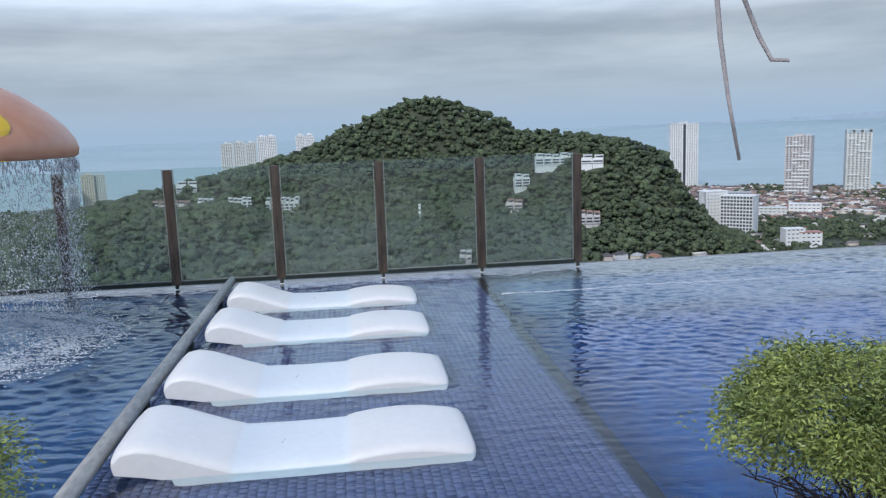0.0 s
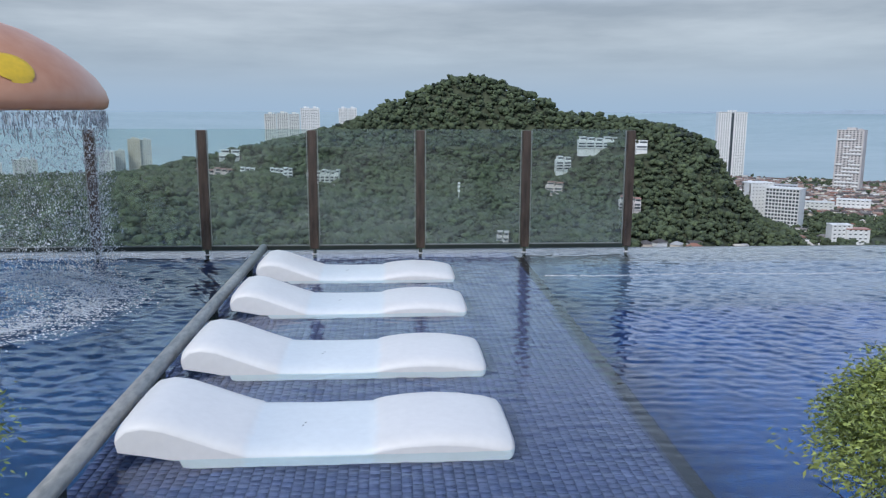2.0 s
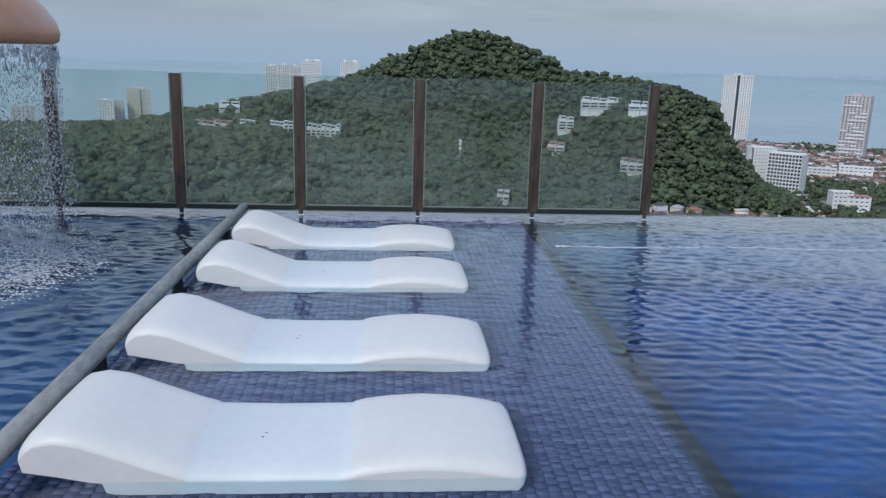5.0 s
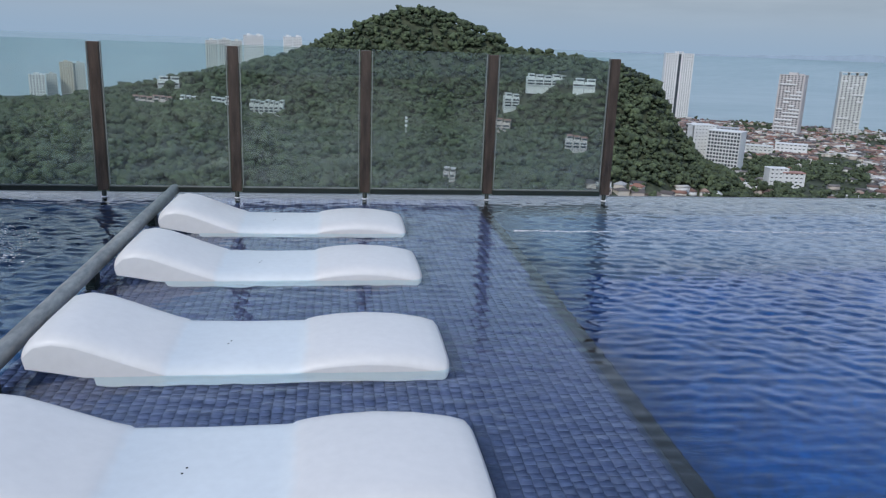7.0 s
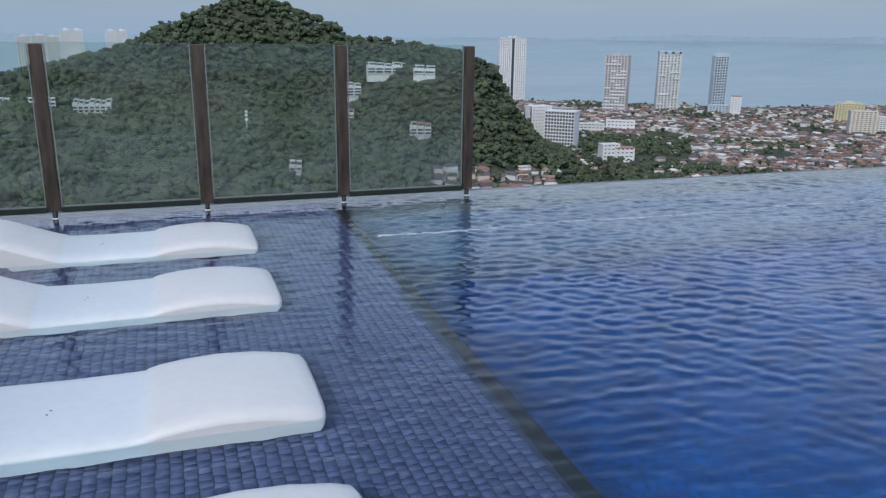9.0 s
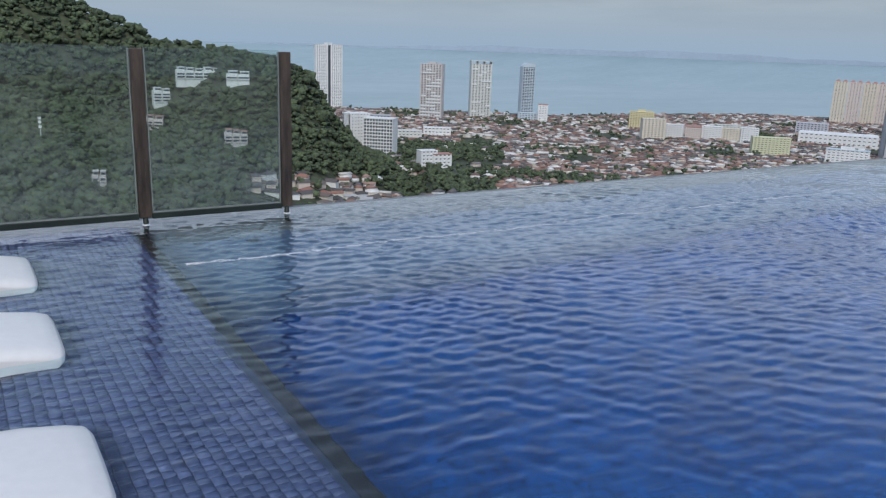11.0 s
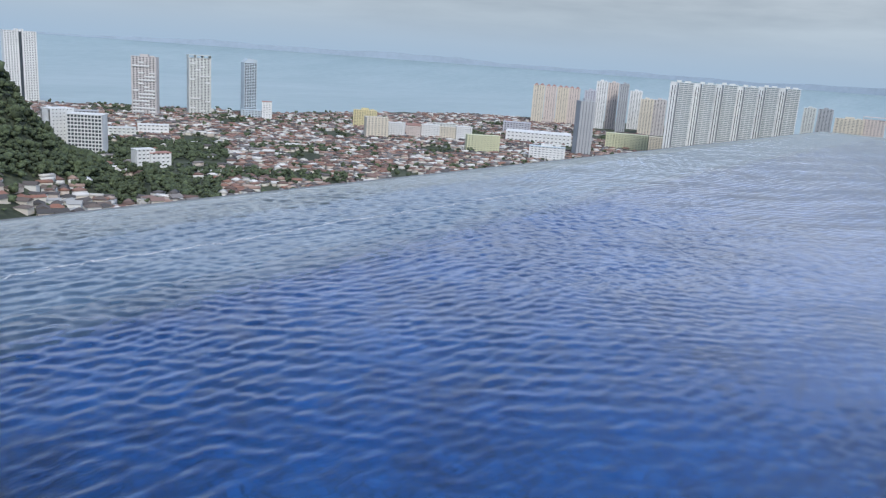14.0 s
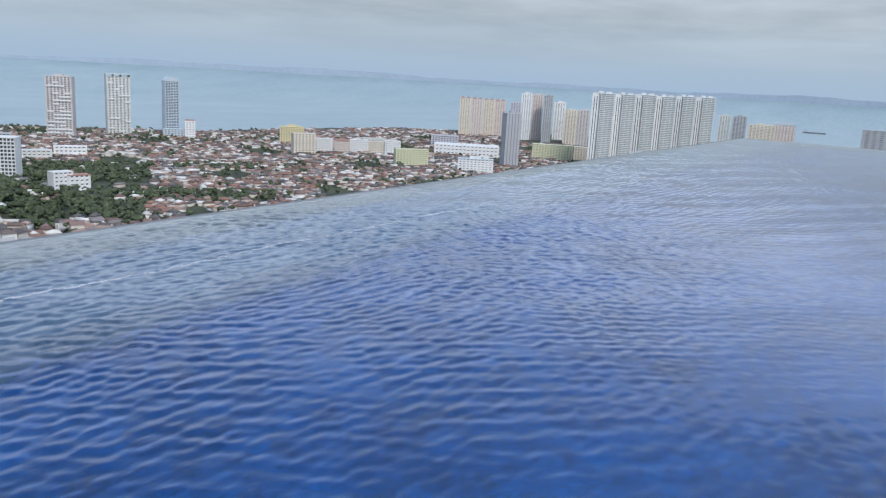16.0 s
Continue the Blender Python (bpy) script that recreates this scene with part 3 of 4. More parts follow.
# ---- shrubs ----
def shrub(x, y, rx, ry, z0, top, seed, leaves):
    rg = np.random.default_rng(seed)
    base = empty("shrub", (x, y, z0))
    h = top - z0
    bm = bmesh.new()
    tips = []
    for i in range(80):
        a, e = rg.random() * 6.2832, rg.random() ** 0.5
        end = Vector((rx * e * math.cos(a), ry * e * math.sin(a), h * (0.96 - 0.55 * e ** 2.2) * rg.uniform(0.75, 1.0)))
        start = Vector((0.12 * rg.normal(), 0.10 * rg.normal(), 0))
        mid = start.lerp(end, 0.45) + Vector((0.05 * rg.normal(), 0.05 * rg.normal(), 0.10 * h))
        line = [start, start.lerp(mid, 0.5) + Vector((0.015 * rg.normal(), 0.015 * rg.normal(), 0)), mid, mid.lerp(end, 0.5) + Vector((0.02 * rg.normal(), 0.02 * rg.normal(), 0.02)), end]
        tube(line, 0.008, 5, bm, 0.3)
        tips.append((mid, end))
        for j in range(5):
            p = mid.lerp(end, rg.uniform(0.0, 0.9))
            q = p + Vector((rg.normal(), rg.normal(), 0.5 + rg.normal() * 0.7)).normalized() * rg.uniform(0.08, 0.2)
            tube([p, p.lerp(q, 0.5) + Vector((0.01 * rg.normal(), 0.01 * rg.normal(), 0.01)), q], 0.003, 4, bm, 0.4)
    part("twig_frame", bm, M_TWIG, base, "bare dark twigs showing below the leaves")
    # leaves in sprays on a lumpy shell
    n = leaves
    sprays = n // 14
    d = rg.normal(size=(sprays, 3))
    d[:, 2] = np.abs(d[:, 2]) - 0.35
    d /= np.linalg.norm(d, axis=1)[:, None]
    lump = 1 + 0.10 * np.sin(d[:, 0] * 7 + seed) + 0.10 * np.sin(d[:, 1] * 8 + 2) + 0.07 * rg.normal(size=sprays)
    depth = 0.72 + 0.30 * rg.random(sprays) ** 0.6
    c = np.sign(d) * np.abs(d) ** 0.75 * (lump * depth)[:, None] * np.array([rx * 0.92, ry * 0.92, h * 0.20]) + np.array([0, 0, h * 0.75])
    c = np.repeat(c, 14, 0) + rg.normal(size=(sprays * 14, 3)) * 0.022
    m = len(c)
    along = np.repeat(d, 14, 0) * 0.6 + rg.normal(size=(m, 3)) * 0.8
    along[:, 2] = along[:, 2] * 0.5 - 0.25  # the leaves droop
    along /= np.linalg.norm(along, axis=1)[:, None]
    side = np.cross(along, rg.normal(size=(m, 3)))
    side /= np.linalg.norm(side, axis=1)[:, None]
    ln, wd = rg.uniform(0.014, 0.028, m)[:, None], rg.uniform(0.0026, 0.0045, m)[:, None]
    nrm = np.cross(along, side)
    v = np.stack([c, c + along * ln * 0.5 + side * wd + nrm * 0.002, c + along * ln - nrm * 0.003, c + along * ln * 0.5 - side * wd + nrm * 0.002], 1)
    f = np.arange(m * 4).reshape(m, 4)
    lv = raw("leaves", v.reshape(-1, 3), f, M_LEAF, base)
    tagged(lv, "small narrow yellow-green leaves", kind="stuff")
    return tagged(base, "clipped shrub with small green leaves on bare twigs beside the pool", "shrub", "shrubs at the pool side")


shrub(1.29, 2.40, 0.65, 0.46, 0.03, 0.88, 3, 62000)
shrub(-2.27, 2.42, 0.57, 0.44, 0.03, 0.88, 8, 22000)


def drooping_plant():
    # crown and lower stems are unseen, added to carry the two tips
    base = empty("drooping_plant", (0.25, -0.9, 0.03))
    eye, z = Vector((-0.6, 0.046, 1.693)), 0.176
    for ends in (((0.46, 0.885, -0.05), (0.447, 0.888, 0.02), (0.437, 0.891, 0.09), (0.431, 0.892, 0.15)), ((0.505, 0.86, 0.062), (0.489, 0.87, 0.064), (0.476, 0.875, 0.09), (0.458, 0.879, 0.135))):
        tip = [eye + Vector(e) * (z / 0.9) - Vector((0.25, -0.9, 0.03)) for e in ends]
        line = tip + [tip[-1] + Vector((0.01, -0.03, 0.05)), tip[-1] + Vector((0.06, -0.15, 0.13)), tip[-1] + Vector((0.2, -0.4, 0.1)), Vector((-0.12, 0.1, 1.3)), Vector((-0.03, 0.02, 0.6)), Vector((0.0, 0.0, 0.0))]
        part("stem", tube(line, 0.0004, 6, None, 3.0), M_DRY, base, smooth=True)
    part("crown", tube([(0, 0, -0.01), (0, 0, 0.05)], 0.04, 10, None, 0.6), M_DRY, base)
    return tagged(base, "thin dry drooping stems by the eye on an added unseen plant", "plant")


drooping_plant()

# ---- the land below ----
SEA_Z, TOWN_Z = -151.6, -150.0
# pale base colour holds the sky's reflection on the sea
M_SEA = material("sea_sky_sheen", (0.27, 0.37, 0.39), 0.45, 0, 0.06, 0.004, hue=(0.30, 0.385, 0.40), stretch=(0.5, 1.5, 1))
# pale blue-grey puts the haze of distance into the coast's colour
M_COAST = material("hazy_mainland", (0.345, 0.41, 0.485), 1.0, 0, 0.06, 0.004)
M_LAND = material("land", (0.045, 0.058, 0.03), 0.9, 0, 0.4, 0.02, hue=(0.06, 0.07, 0.04))
# fine dark speckle paints the shaded gaps between leaves into both tree colours
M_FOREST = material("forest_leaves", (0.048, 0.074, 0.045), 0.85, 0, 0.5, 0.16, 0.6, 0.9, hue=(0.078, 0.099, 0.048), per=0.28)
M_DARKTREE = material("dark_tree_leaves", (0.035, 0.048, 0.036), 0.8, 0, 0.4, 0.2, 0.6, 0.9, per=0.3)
M_WIN = material("dark_window_glass", (0.065, 0.077, 0.09), 0.25, 0, 0.3, 0.3)
M_CONC = {k: material("facade_" + k, c, 0.7, 0, 0.10, 0.06) for k, c in dict(
    white=(0.76, 0.76, 0.75), cream=(0.66, 0.60, 0.50), pink=(0.64, 0.56, 0.52), grey=(0.42, 0.43, 0.45), dark=(0.14, 0.14, 0.15), yellow=(0.62, 0.55, 0.33),
    taupe=(0.56, 0.525, 0.51), pale=(0.62, 0.63, 0.60), blue=(0.50, 0.57, 0.62), red=(0.40, 0.22, 0.18), glass=(0.33, 0.38, 0.38), green=(0.62, 0.62, 0.42), lilac=(0.50, 0.50, 0.55)).items()}
M_ROOF = palette("house_roof", [(0.27, 0.165, 0.135), (0.17, 0.115, 0.10), (0.36, 0.25, 0.205), (0.12, 0.11, 0.11), (0.24, 0.165, 0.145), (0.24, 0.22, 0.215), (0.72, 0.70, 0.68), (0.20, 0.125, 0.105), (0.44, 0.34, 0.29), (0.13, 0.12, 0.12), (0.58, 0.55, 0.51), (0.30, 0.17, 0.13)], 0.85)
M_HWALL = palette("house_wall", [(0.72, 0.70, 0.66), (0.66, 0.60, 0.52), (0.76, 0.75, 0.73), (0.58, 0.50, 0.44), (0.70, 0.66, 0.58)], 0.8)
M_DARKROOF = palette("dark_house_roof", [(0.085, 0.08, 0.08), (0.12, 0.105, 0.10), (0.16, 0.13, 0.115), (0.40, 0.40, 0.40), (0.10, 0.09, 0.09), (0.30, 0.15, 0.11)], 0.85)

HILLS = ((90, 1000, 85, 8.1), (60, 1000, 45, 60.1), (132, 1000, 45, 74.0), (20, 990, 60, 28.0), (189, 962, 60, 71.0), (245, 930, 70, 66.0), (315, 810, 65, 85.0),
         (-60, 950, 90, 89.0), (-160, 900, 120, -28.3), (-300, 860, 160, 74.0), (-380, 560, 190, 5.9), (-150, 560, 170, 79.4), (40, 650, 150, -13.9),
         (170, 740, 130, 41.5), (100, 850, 130, 27.5), (240, 800, 90, -3.9), (-195, 880, 40, 20.4))


# skyline of the wooded hill: bearing and elevation, in degrees
CREST = ((-18.2, -4.45), (-15, -3.7), (-12.8, -3.4), (-11.5, -3.0), (-8.8, -2.5), (-7.3, -2.2), (-4.9, -1.6), (-3.6, -1.15), (-2.0, -0.75), (-0.6, 0.2), (0.3, 0.66), (0.8, 0.5), (1.9, 1.18),
         (4.3, 2.08), (5.7, 2.33), (7.3, 2.2), (8.5, 1.6), (10.6, 0.9), (11.4, 0.4), (12.0, -0.2), (13.8, -0.4), (15.5, -0.56), (17.3, -0.72), (18.9, -1.05), (20.4, -1.34), (22.3, -1.95), (22.9, -2.75),
         (23.6, -3.95), (24.1, -5.0), (25.2, -6.3), (26.2, -7.3), (27.7, -7.8), (29.9, -8.9), (33, -9.8))
CREST_LIFT, EYE_Z = 9.0, 1.5  # height of the canopy over the slope


def rise(x, y):
    z = np.zeros(np.shape(x))
    for hx, hy, s, k in HILLS:
        z = z + k * np.exp(-((x - hx) ** 2 + (y - hy) ** 2) / (2 * s * s))
    return z


def crest_scale():
    """By bearing, how much the slopes grow so that the ridge stands at its skyline."""
    az, r = np.meshgrid(np.linspace(-30, 34, 321), np.arange(380, 1160, 8.0), indexing="ij")
    a = np.radians(az)
    h = rise(r * np.sin(a), r * np.cos(a))
    el = np.interp(az, [c[0] for c in CREST], [c[1] for c in CREST])
    need = (r * np.tan(np.radians(el)) + EYE_Z - CREST_LIFT - TOWN_Z) / np.maximum(h, 1e-3)
    need[h < 12] = 9
    return az[:, 0], np.clip(need.min(1), 0.2, 1.6)


SCALE_AZ, SCALE = crest_scale()


def ground(x, y):
    return TOWN_Z + rise(x, y) * np.interp(np.degrees(np.arctan2(x, y)), SCALE_AZ, SCALE)


def shore(az):
    return np.interp(az, [-60, -26, 10, 25, 40, 53, 65, 75, 82, 90, 120], [2050, 2020, 2000, 1900, 1885, 2290, 2450, 2600, 2800, 2300, 2300])


def polar(az, r):
    return r * np.sin(np.radians(az)), r * np.cos(np.radians(az))


def land():
    az, r = np.meshgrid(np.linspace(-60, 110, 340), np.concatenate([np.linspace(30, 350, 12), np.linspace(360, 1300, 120), np.linspace(1320, 3000, 60)]))
    x, y = polar(az, r)
    z = ground(x, y)
    z = z - 6 * np.clip((r - shore(az) - 12 * np.sin(az * 2.1) - 8 * np.sin(az * 5.3)) / 30, 0, 1)
    n, m = x.shape
    i = np.arange(n * m).reshape(n, m)
    f = np.stack([i[:-1, :-1], i[1:, :-1], i[1:, 1:], i[:-1, 1:]], -1).reshape(-1, 4)
    tagged(raw("ground", np.stack([x, y, z], -1).reshape(-1, 3), f, M_LAND, smooth=True), "coastal plain and wooded hill below the building", "ground", kind="structure")


land()


def sea():
    """A sheet of water that rises beyond 3.9 km to where the eye sees its horizon."""
    az, k = np.meshgrid(np.linspace(0, 360, 181), np.arange(6))
    r = np.array([40, 1500, 3000, 3900, 4400, 4850])[k]
    z = np.array([SEA_Z, SEA_Z, SEA_Z, SEA_Z, -92, -29.5])[k]
    x, y = polar(az, r)
    n, m = x.shape
    i = np.arange(n * m).reshape(n, m)
    f = np.stack([i[:-1, :-1], i[1:, :-1], i[1:, 1:], i[:-1, 1:]], -1).reshape(-1, 4)
    tagged(raw("sea", np.stack([x, y, z], -1).reshape(-1, 3), f, M_SEA), "calm pale blue-green sea reaching to the horizon", "sea", kind="structure")


sea()


def mainland():
    az = np.linspace(14, 112, 260)
    h = 30 + 6 * np.sin(az * 0.16 + 0.6) + 5 * np.sin(az * 0.41) + 2.5 * np.sin(az * 1.1) + 1.5 * np.sin(az * 2.9)
    h = h * np.clip((az - 13) / 22, 0.15, 1)
    x, y = polar(az, 4870)
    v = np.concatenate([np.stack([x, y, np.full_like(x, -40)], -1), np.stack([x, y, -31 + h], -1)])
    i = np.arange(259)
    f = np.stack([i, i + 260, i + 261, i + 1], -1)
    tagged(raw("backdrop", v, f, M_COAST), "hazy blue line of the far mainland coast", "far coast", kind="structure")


mainland()


def crown_shapes(count, seed):
    """Lumpy tree crowns: a core with leaf masses bulging from its dome."""
    out = []
    rg = np.random.default_rng(seed)
    for _ in range(count):
        bm = bmesh.new()
        for j in range(4):
            t, u = 6.2832 * (j / 3 + 0.2 * rg.random()), rg.uniform(0.35, 0.8)
            c = Vector((0, 0, 0.1)) if j == 0 else Vector((u * math.cos(t), u * math.sin(t), 0.5 - 0.7 * u * u + rg.normal() * 0.15))
            bmesh.ops.create_icosphere(bm, subdivisions=1, radius=0.75 if j == 0 else rg.uniform(0.3, 0.5), matrix=Matrix.Translation(c))
        bm.verts.ensure_lookup_table()
        v = np.array([p.co for p in bm.verts])
        v = v * (1 + 0.14 * rg.normal(size=(len(v), 1))) * np.array([1, 1, 0.85])
        f = np.array([[q.index for q in t.verts] for t in bm.faces])
        bm.free()
        out.append((v, f))
    return out


CROWNS = crown_shapes(12, 4)


def forest(name, xs, ys, zs, radius, mat, label, rg):
    vs, fs, at = [], [], 0
    for x, y, z, r in zip(xs, ys, zs, radius):
        v, f = CROWNS[rg.integers(len(CROWNS))]
        a = rg.random() * 6.2832
        c, s = math.cos(a), math.sin(a)
        w = v @ np.array([[c, s, 0], [-s, c, 0], [0, 0, 1]]) * (r * np.array([1, 1, rg.uniform(0.8, 1.25)])) + (x, y, z)
        vs.append(w), fs.append(f + at)
        at += len(v)
    return tagged(raw(name, np.concatenate(vs), np.concatenate(fs), mat, smooth=True), label, "trees", kind="stuff")


def wooded_hill():
    rg = np.random.default_rng(21)
    xs, ys, rs = [], [], []
    # denser towards the eye; jittered rows in azimuth and distance
    r = 330.0
    while r < 1120:
        size = 2.5 + r * 0.0013
        step = math.degrees(size * 1.35 / r)
        az = np.arange(-28, 33, step)
        az = az + rg.normal(size=len(az)) * step * 0.9
        rr = r + rg.normal(size=len(az)) * size * 1.3
        x, y = polar(az, rr)
        h = ground(x, y)
        keep = ((h > -134) | (rg.random(len(az)) < np.where(az > 20, 0.2, 0.9))) & ~((az > 18) & (h < 1.5 - 0.167 * rr))
        xs.append(x[keep]), ys.append(y[keep]), rs.append(size * np.clip(rg.lognormal(-0.05, 0.36, keep.sum()), 0.5, 1.9))
        r += size * 1.15
    x, y, rs = map(np.concatenate, (xs, ys, rs))
    z = ground(x, y)
    # leave out the far side of the ridge and the clearings round houses
    keep = np.ones(len(x), bool)
    r, az = np.hypot(x, y), np.degrees(np.arctan2(x, y))
    # leave out the trees that the slopes in front hide
    rr, aa = np.arange(150, 1200, 8.0), np.arange(-40, 40, 0.25)
    ga, gr = np.meshgrid(aa, rr)
    gx, gy = polar(ga, gr)
    crest = np.maximum.accumulate((ground(gx, gy) - 1.5) / gr, 0)
    row, col = np.clip(((r - 10 - 150) / 8).astype(int), 0, len(rr) - 1), np.clip(((az + 40) / 0.25).astype(int), 0, len(aa) - 1)
    keep &= (z + rs * 2.2 + 3 - 1.5) / r > crest[row, col] - 0.001
    for o in HOUSES:
        hx, hy, hw = o.location.x, o.location.y, o["wide"]
        hr, ha = math.hypot(hx, hy), math.degrees(math.atan2(hx, hy))
        keep &= ~((np.abs(az - ha) * math.pi / 180 * hr < hw / 2 + 3) & (r > hr - 15) & (r < hr + 9))
        del o["wide"]
    x, y, z, rs = x[keep], y[keep], z[keep], rs[keep]
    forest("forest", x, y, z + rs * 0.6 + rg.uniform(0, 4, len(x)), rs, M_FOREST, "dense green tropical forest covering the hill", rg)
    # tall trees that stand over the ridge
    az = np.concatenate([rg.uniform(-8, 23, 46), rg.normal(20.5, 1.2, 34)])
    rr = np.interp(az, [-26, -12, 5, 15, 22, 26], [900, 900, 1000, 930, 850, 800]) + rg.normal(size=80) * 14
    x, y = polar(az, rr)
    rad = rg.uniform(2.0, 4, 80)
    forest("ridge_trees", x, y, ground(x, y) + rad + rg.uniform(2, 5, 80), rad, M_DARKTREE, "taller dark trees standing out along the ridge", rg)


def town_trees():
    rg = np.random.default_rng(31)
    n = 4200
    az, r = rg.uniform(19, 84, n), np.sqrt(rg.uniform(560 ** 2, 2000 ** 2, n))
    groves = 0.5 + 0.5 * np.sin(az * 0.55 + r * 0.006) * np.sin(r * 0.011 - az * 0.21 + 1)
    near = ((az > 27) & (az < 36) & (r < 900) & (r > 740)) | ((az > 25) & (az < 36) & (r > 960) & (r < 1250))
    keep = ((groves > 0.6) | near | (rg.random(n) < 0.4)) & (r < shore(az) - 15)
    az, r = az[keep], r[keep]
    extra = 420
    az = np.concatenate([az, rg.uniform(26.5, 36, extra)])
    r = np.concatenate([r, rg.uniform(750, 890, extra)])
    for a0, a1, r0, r1, k in ((29.2, 36.5, 1060, 1240, 420), (33, 45, 905, 985, 220), (38, 47, 1180, 1260, 160), (52, 60, 1080, 1150, 130), (46, 58, 1560, 1680, 160), (27, 45, 1600, 1760, 260)):
        az, r = np.concatenate([az, rg.uniform(a0, a1, k)]), np.concatenate([r, rg.uniform(r0, r1, k)])
    # clumps by the sea
    for a0, r0, k in ((44.0, 1800, 26), (53.5, 1950, 22), (56.0, 1960, 26), (36.2, 1700, 16), (30.0, 1780, 12), (26.2, 1500, 20), (33, 1740, 14)):
        az, r = np.concatenate([az, rg.normal(a0, 0.5, k)]), np.concatenate([r, rg.normal(r0, 20, k)])
    x, y = polar(az, r)
    rad = rg.uniform(1.8, 5.2, len(x))
    clear = ~((az > 24.5) & (az < 29) & (r > 880) & (r < 1110))  # the hotel grounds
    x, y, rad = x[clear], y[clear], rad[clear]
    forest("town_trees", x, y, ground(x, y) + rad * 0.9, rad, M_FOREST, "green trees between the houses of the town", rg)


town_trees()


# ---- towers ----
C = M_CONC


def tower(az, r, width, height, depth, wall, storeys, bays, name="apartment_tower", label="", turn=0.0, base=None, crown="", band=0.62, roof=None, pier=0.45, stagger=0):
    """A block with a dark glazed core, a proud slab at each storey, piers between the bays and a roof slab."""
    x, y = polar(az, r)
    z = float(ground(x, y)) if base is None else base
    e = empty(name, (x, y, z), -az + turn)
    w, d = width / 2, depth / 2
    part("core", box(-w + 0.5, w - 0.5, -d + 0.5, d - 0.5, -2, height - 0.4), M_WIN, e, "dark window glass")
    step = height / storeys
    slab = None
    for i in range(storeys):
        if slab is None:
            ob = slab = part("storey_band", box(-w, w, -d, d, 0, step * band), wall, e)
        else:
            ob = new("storey_band", slab.data)
            ob.parent = e
        ob.location.z = i * step
    pr = None
    pw = width / bays * pier
    for i in range(bays + 1):
        if pr is None:
            ob = pr = part("pier", box(-pw / 2, pw / 2, -d - 0.15, d + 0.15, -1, height), wall, e)
        else:
            ob = new("pier", pr.data)
            ob.parent = e
        ob.location.x = -w + pw / 2 + (width - pw) * i / bays
    for s in (-1, 1):
        part("end_wall", box(s * w - 0.14, s * w + 0.14, -d * 0.6, d * 0.6, -1, height - 0.2), wall, e)
    part("roof", box(-w - 0.4, w + 0.4, -d - 0.4, d + 0.4, height, height + 1.1, 0.2), roof or wall, e)
    if crown == "fins":
        for s in (-0.08, 0.08):
            part("fin", box(s * width - 1.6, s * width + 1.6, -d - 0.9, d + 0.9, 0, height + 5), M_CONC["white"], e)
        # proud dark strip stands for the shade of a recess
        part("recess_shade", box(-0.045 * width, 0.045 * width, -d - 0.35, -d + 0.2, 2, height - 1), M_WIN, e, "dark vertical strip for a recess's shade")
    if name == "apartment_tower" and stagger:
        rs = np.random.default_rng(int(az * 10))
        slab2 = None
        cells = [(c, k) for c in (-0.33, -0.1, 0.12, 0.34) for k in range(1, storeys // 2 - 1)]
        for i in rs.permutation(len(cells))[:stagger]:
            if slab2 is None:
                ob = slab2 = part("balcony", box(-width * 0.11, width * 0.11, -1.6, 0.0, 0, step * 0.8), C["white"], e, "white balcony block")
            else:
                ob = new("balcony", slab2.data)
                ob.parent = e
            ob.location = (cells[i][0] * width, -d - 0.2, 2 + step * 2 * cells[i][1])
    if crown == "plant":
        part("lift_house", box(-w * 0.35, w * 0.3, -d * 0.5, d * 0.5, height + 1.1, height + 5), wall, e)
        part("tank", box(w * 0.45, w * 0.75, -d * 0.4, d * 0.4, height + 1.1, height + 3.2), wall, e)
    if crown == "frame":
        for s in (-1, -0.33, 0.33, 1):
            part("frame_post", box(s * w - 0.5, s * w + 0.5, -d, d, height + 1.1, height + 6), wall, e)
        part("frame_beam", box(-w - 0.5, w + 0.5, -d, d, height + 6, height + 7.2), wall, e)
    if crown == "hip":
        for s in (-0.5, 0.5):
            bm = bmesh.new()
            bmesh.ops.create_cone(bm, cap_ends=True, segments=4, radius1=w * 0.62, radius2=w * 0.12, depth=5, matrix=Matrix.Translation((s * w, 0, height + 3.6)) @ Matrix.Rotation(radians(45), 4, "Z"))
            part("hipped_roof", bm, M_CONC["red"], e, "red hipped roof")
    if crown == "slope":
        bm = bmesh.new()
        a = [bm.verts.new(p) for p in ((-w, -d, height + 1), (w, -d, height + 1), (w, d, height + 1), (-w, d, height + 1), (-w * 0.4, -d, height + 9), (w, -d, height + 7), (w, d, height + 7), (-w * 0.4, d, height + 9))]
        for q in ((0, 1, 5, 4), (1, 2, 6, 5), (2, 3, 7, 6), (3, 0, 4, 7), (4, 5, 6, 7)):
            bm.faces.new([a[k] for k in q])
        part("crown", bm, M_CONC["blue"], e)
    return tagged(e, label, name.replace("_", " "), "towers by the sea" if name == "apartment_tower" else "")


tower(23.79, 1900, 62, 142, 26, C["white"], 42, 12, label="tall white apartment tower with two vertical fins beside the sea", crown="fins", turn=12, band=0.64)
tower(31.16, 1650, 46, 112, 24, C["taupe"], 34, 7, label="taupe apartment tower with staggered white balconies", crown="plant", stagger=34, turn=-14, band=0.52)
tower(34.59, 1725, 44, 114, 26, C["pale"], 36, 6, label="pale apartment tower with rounded balcony bands", crown="frame", stagger=12, turn=10, band=0.56)
tower(37.9, 1705, 27, 112, 22, C["blue"], 36, 5, label="slim grey-blue glass tower with a sloped crown", crown="slope", turn=18, band=0.44, pier=0.2)
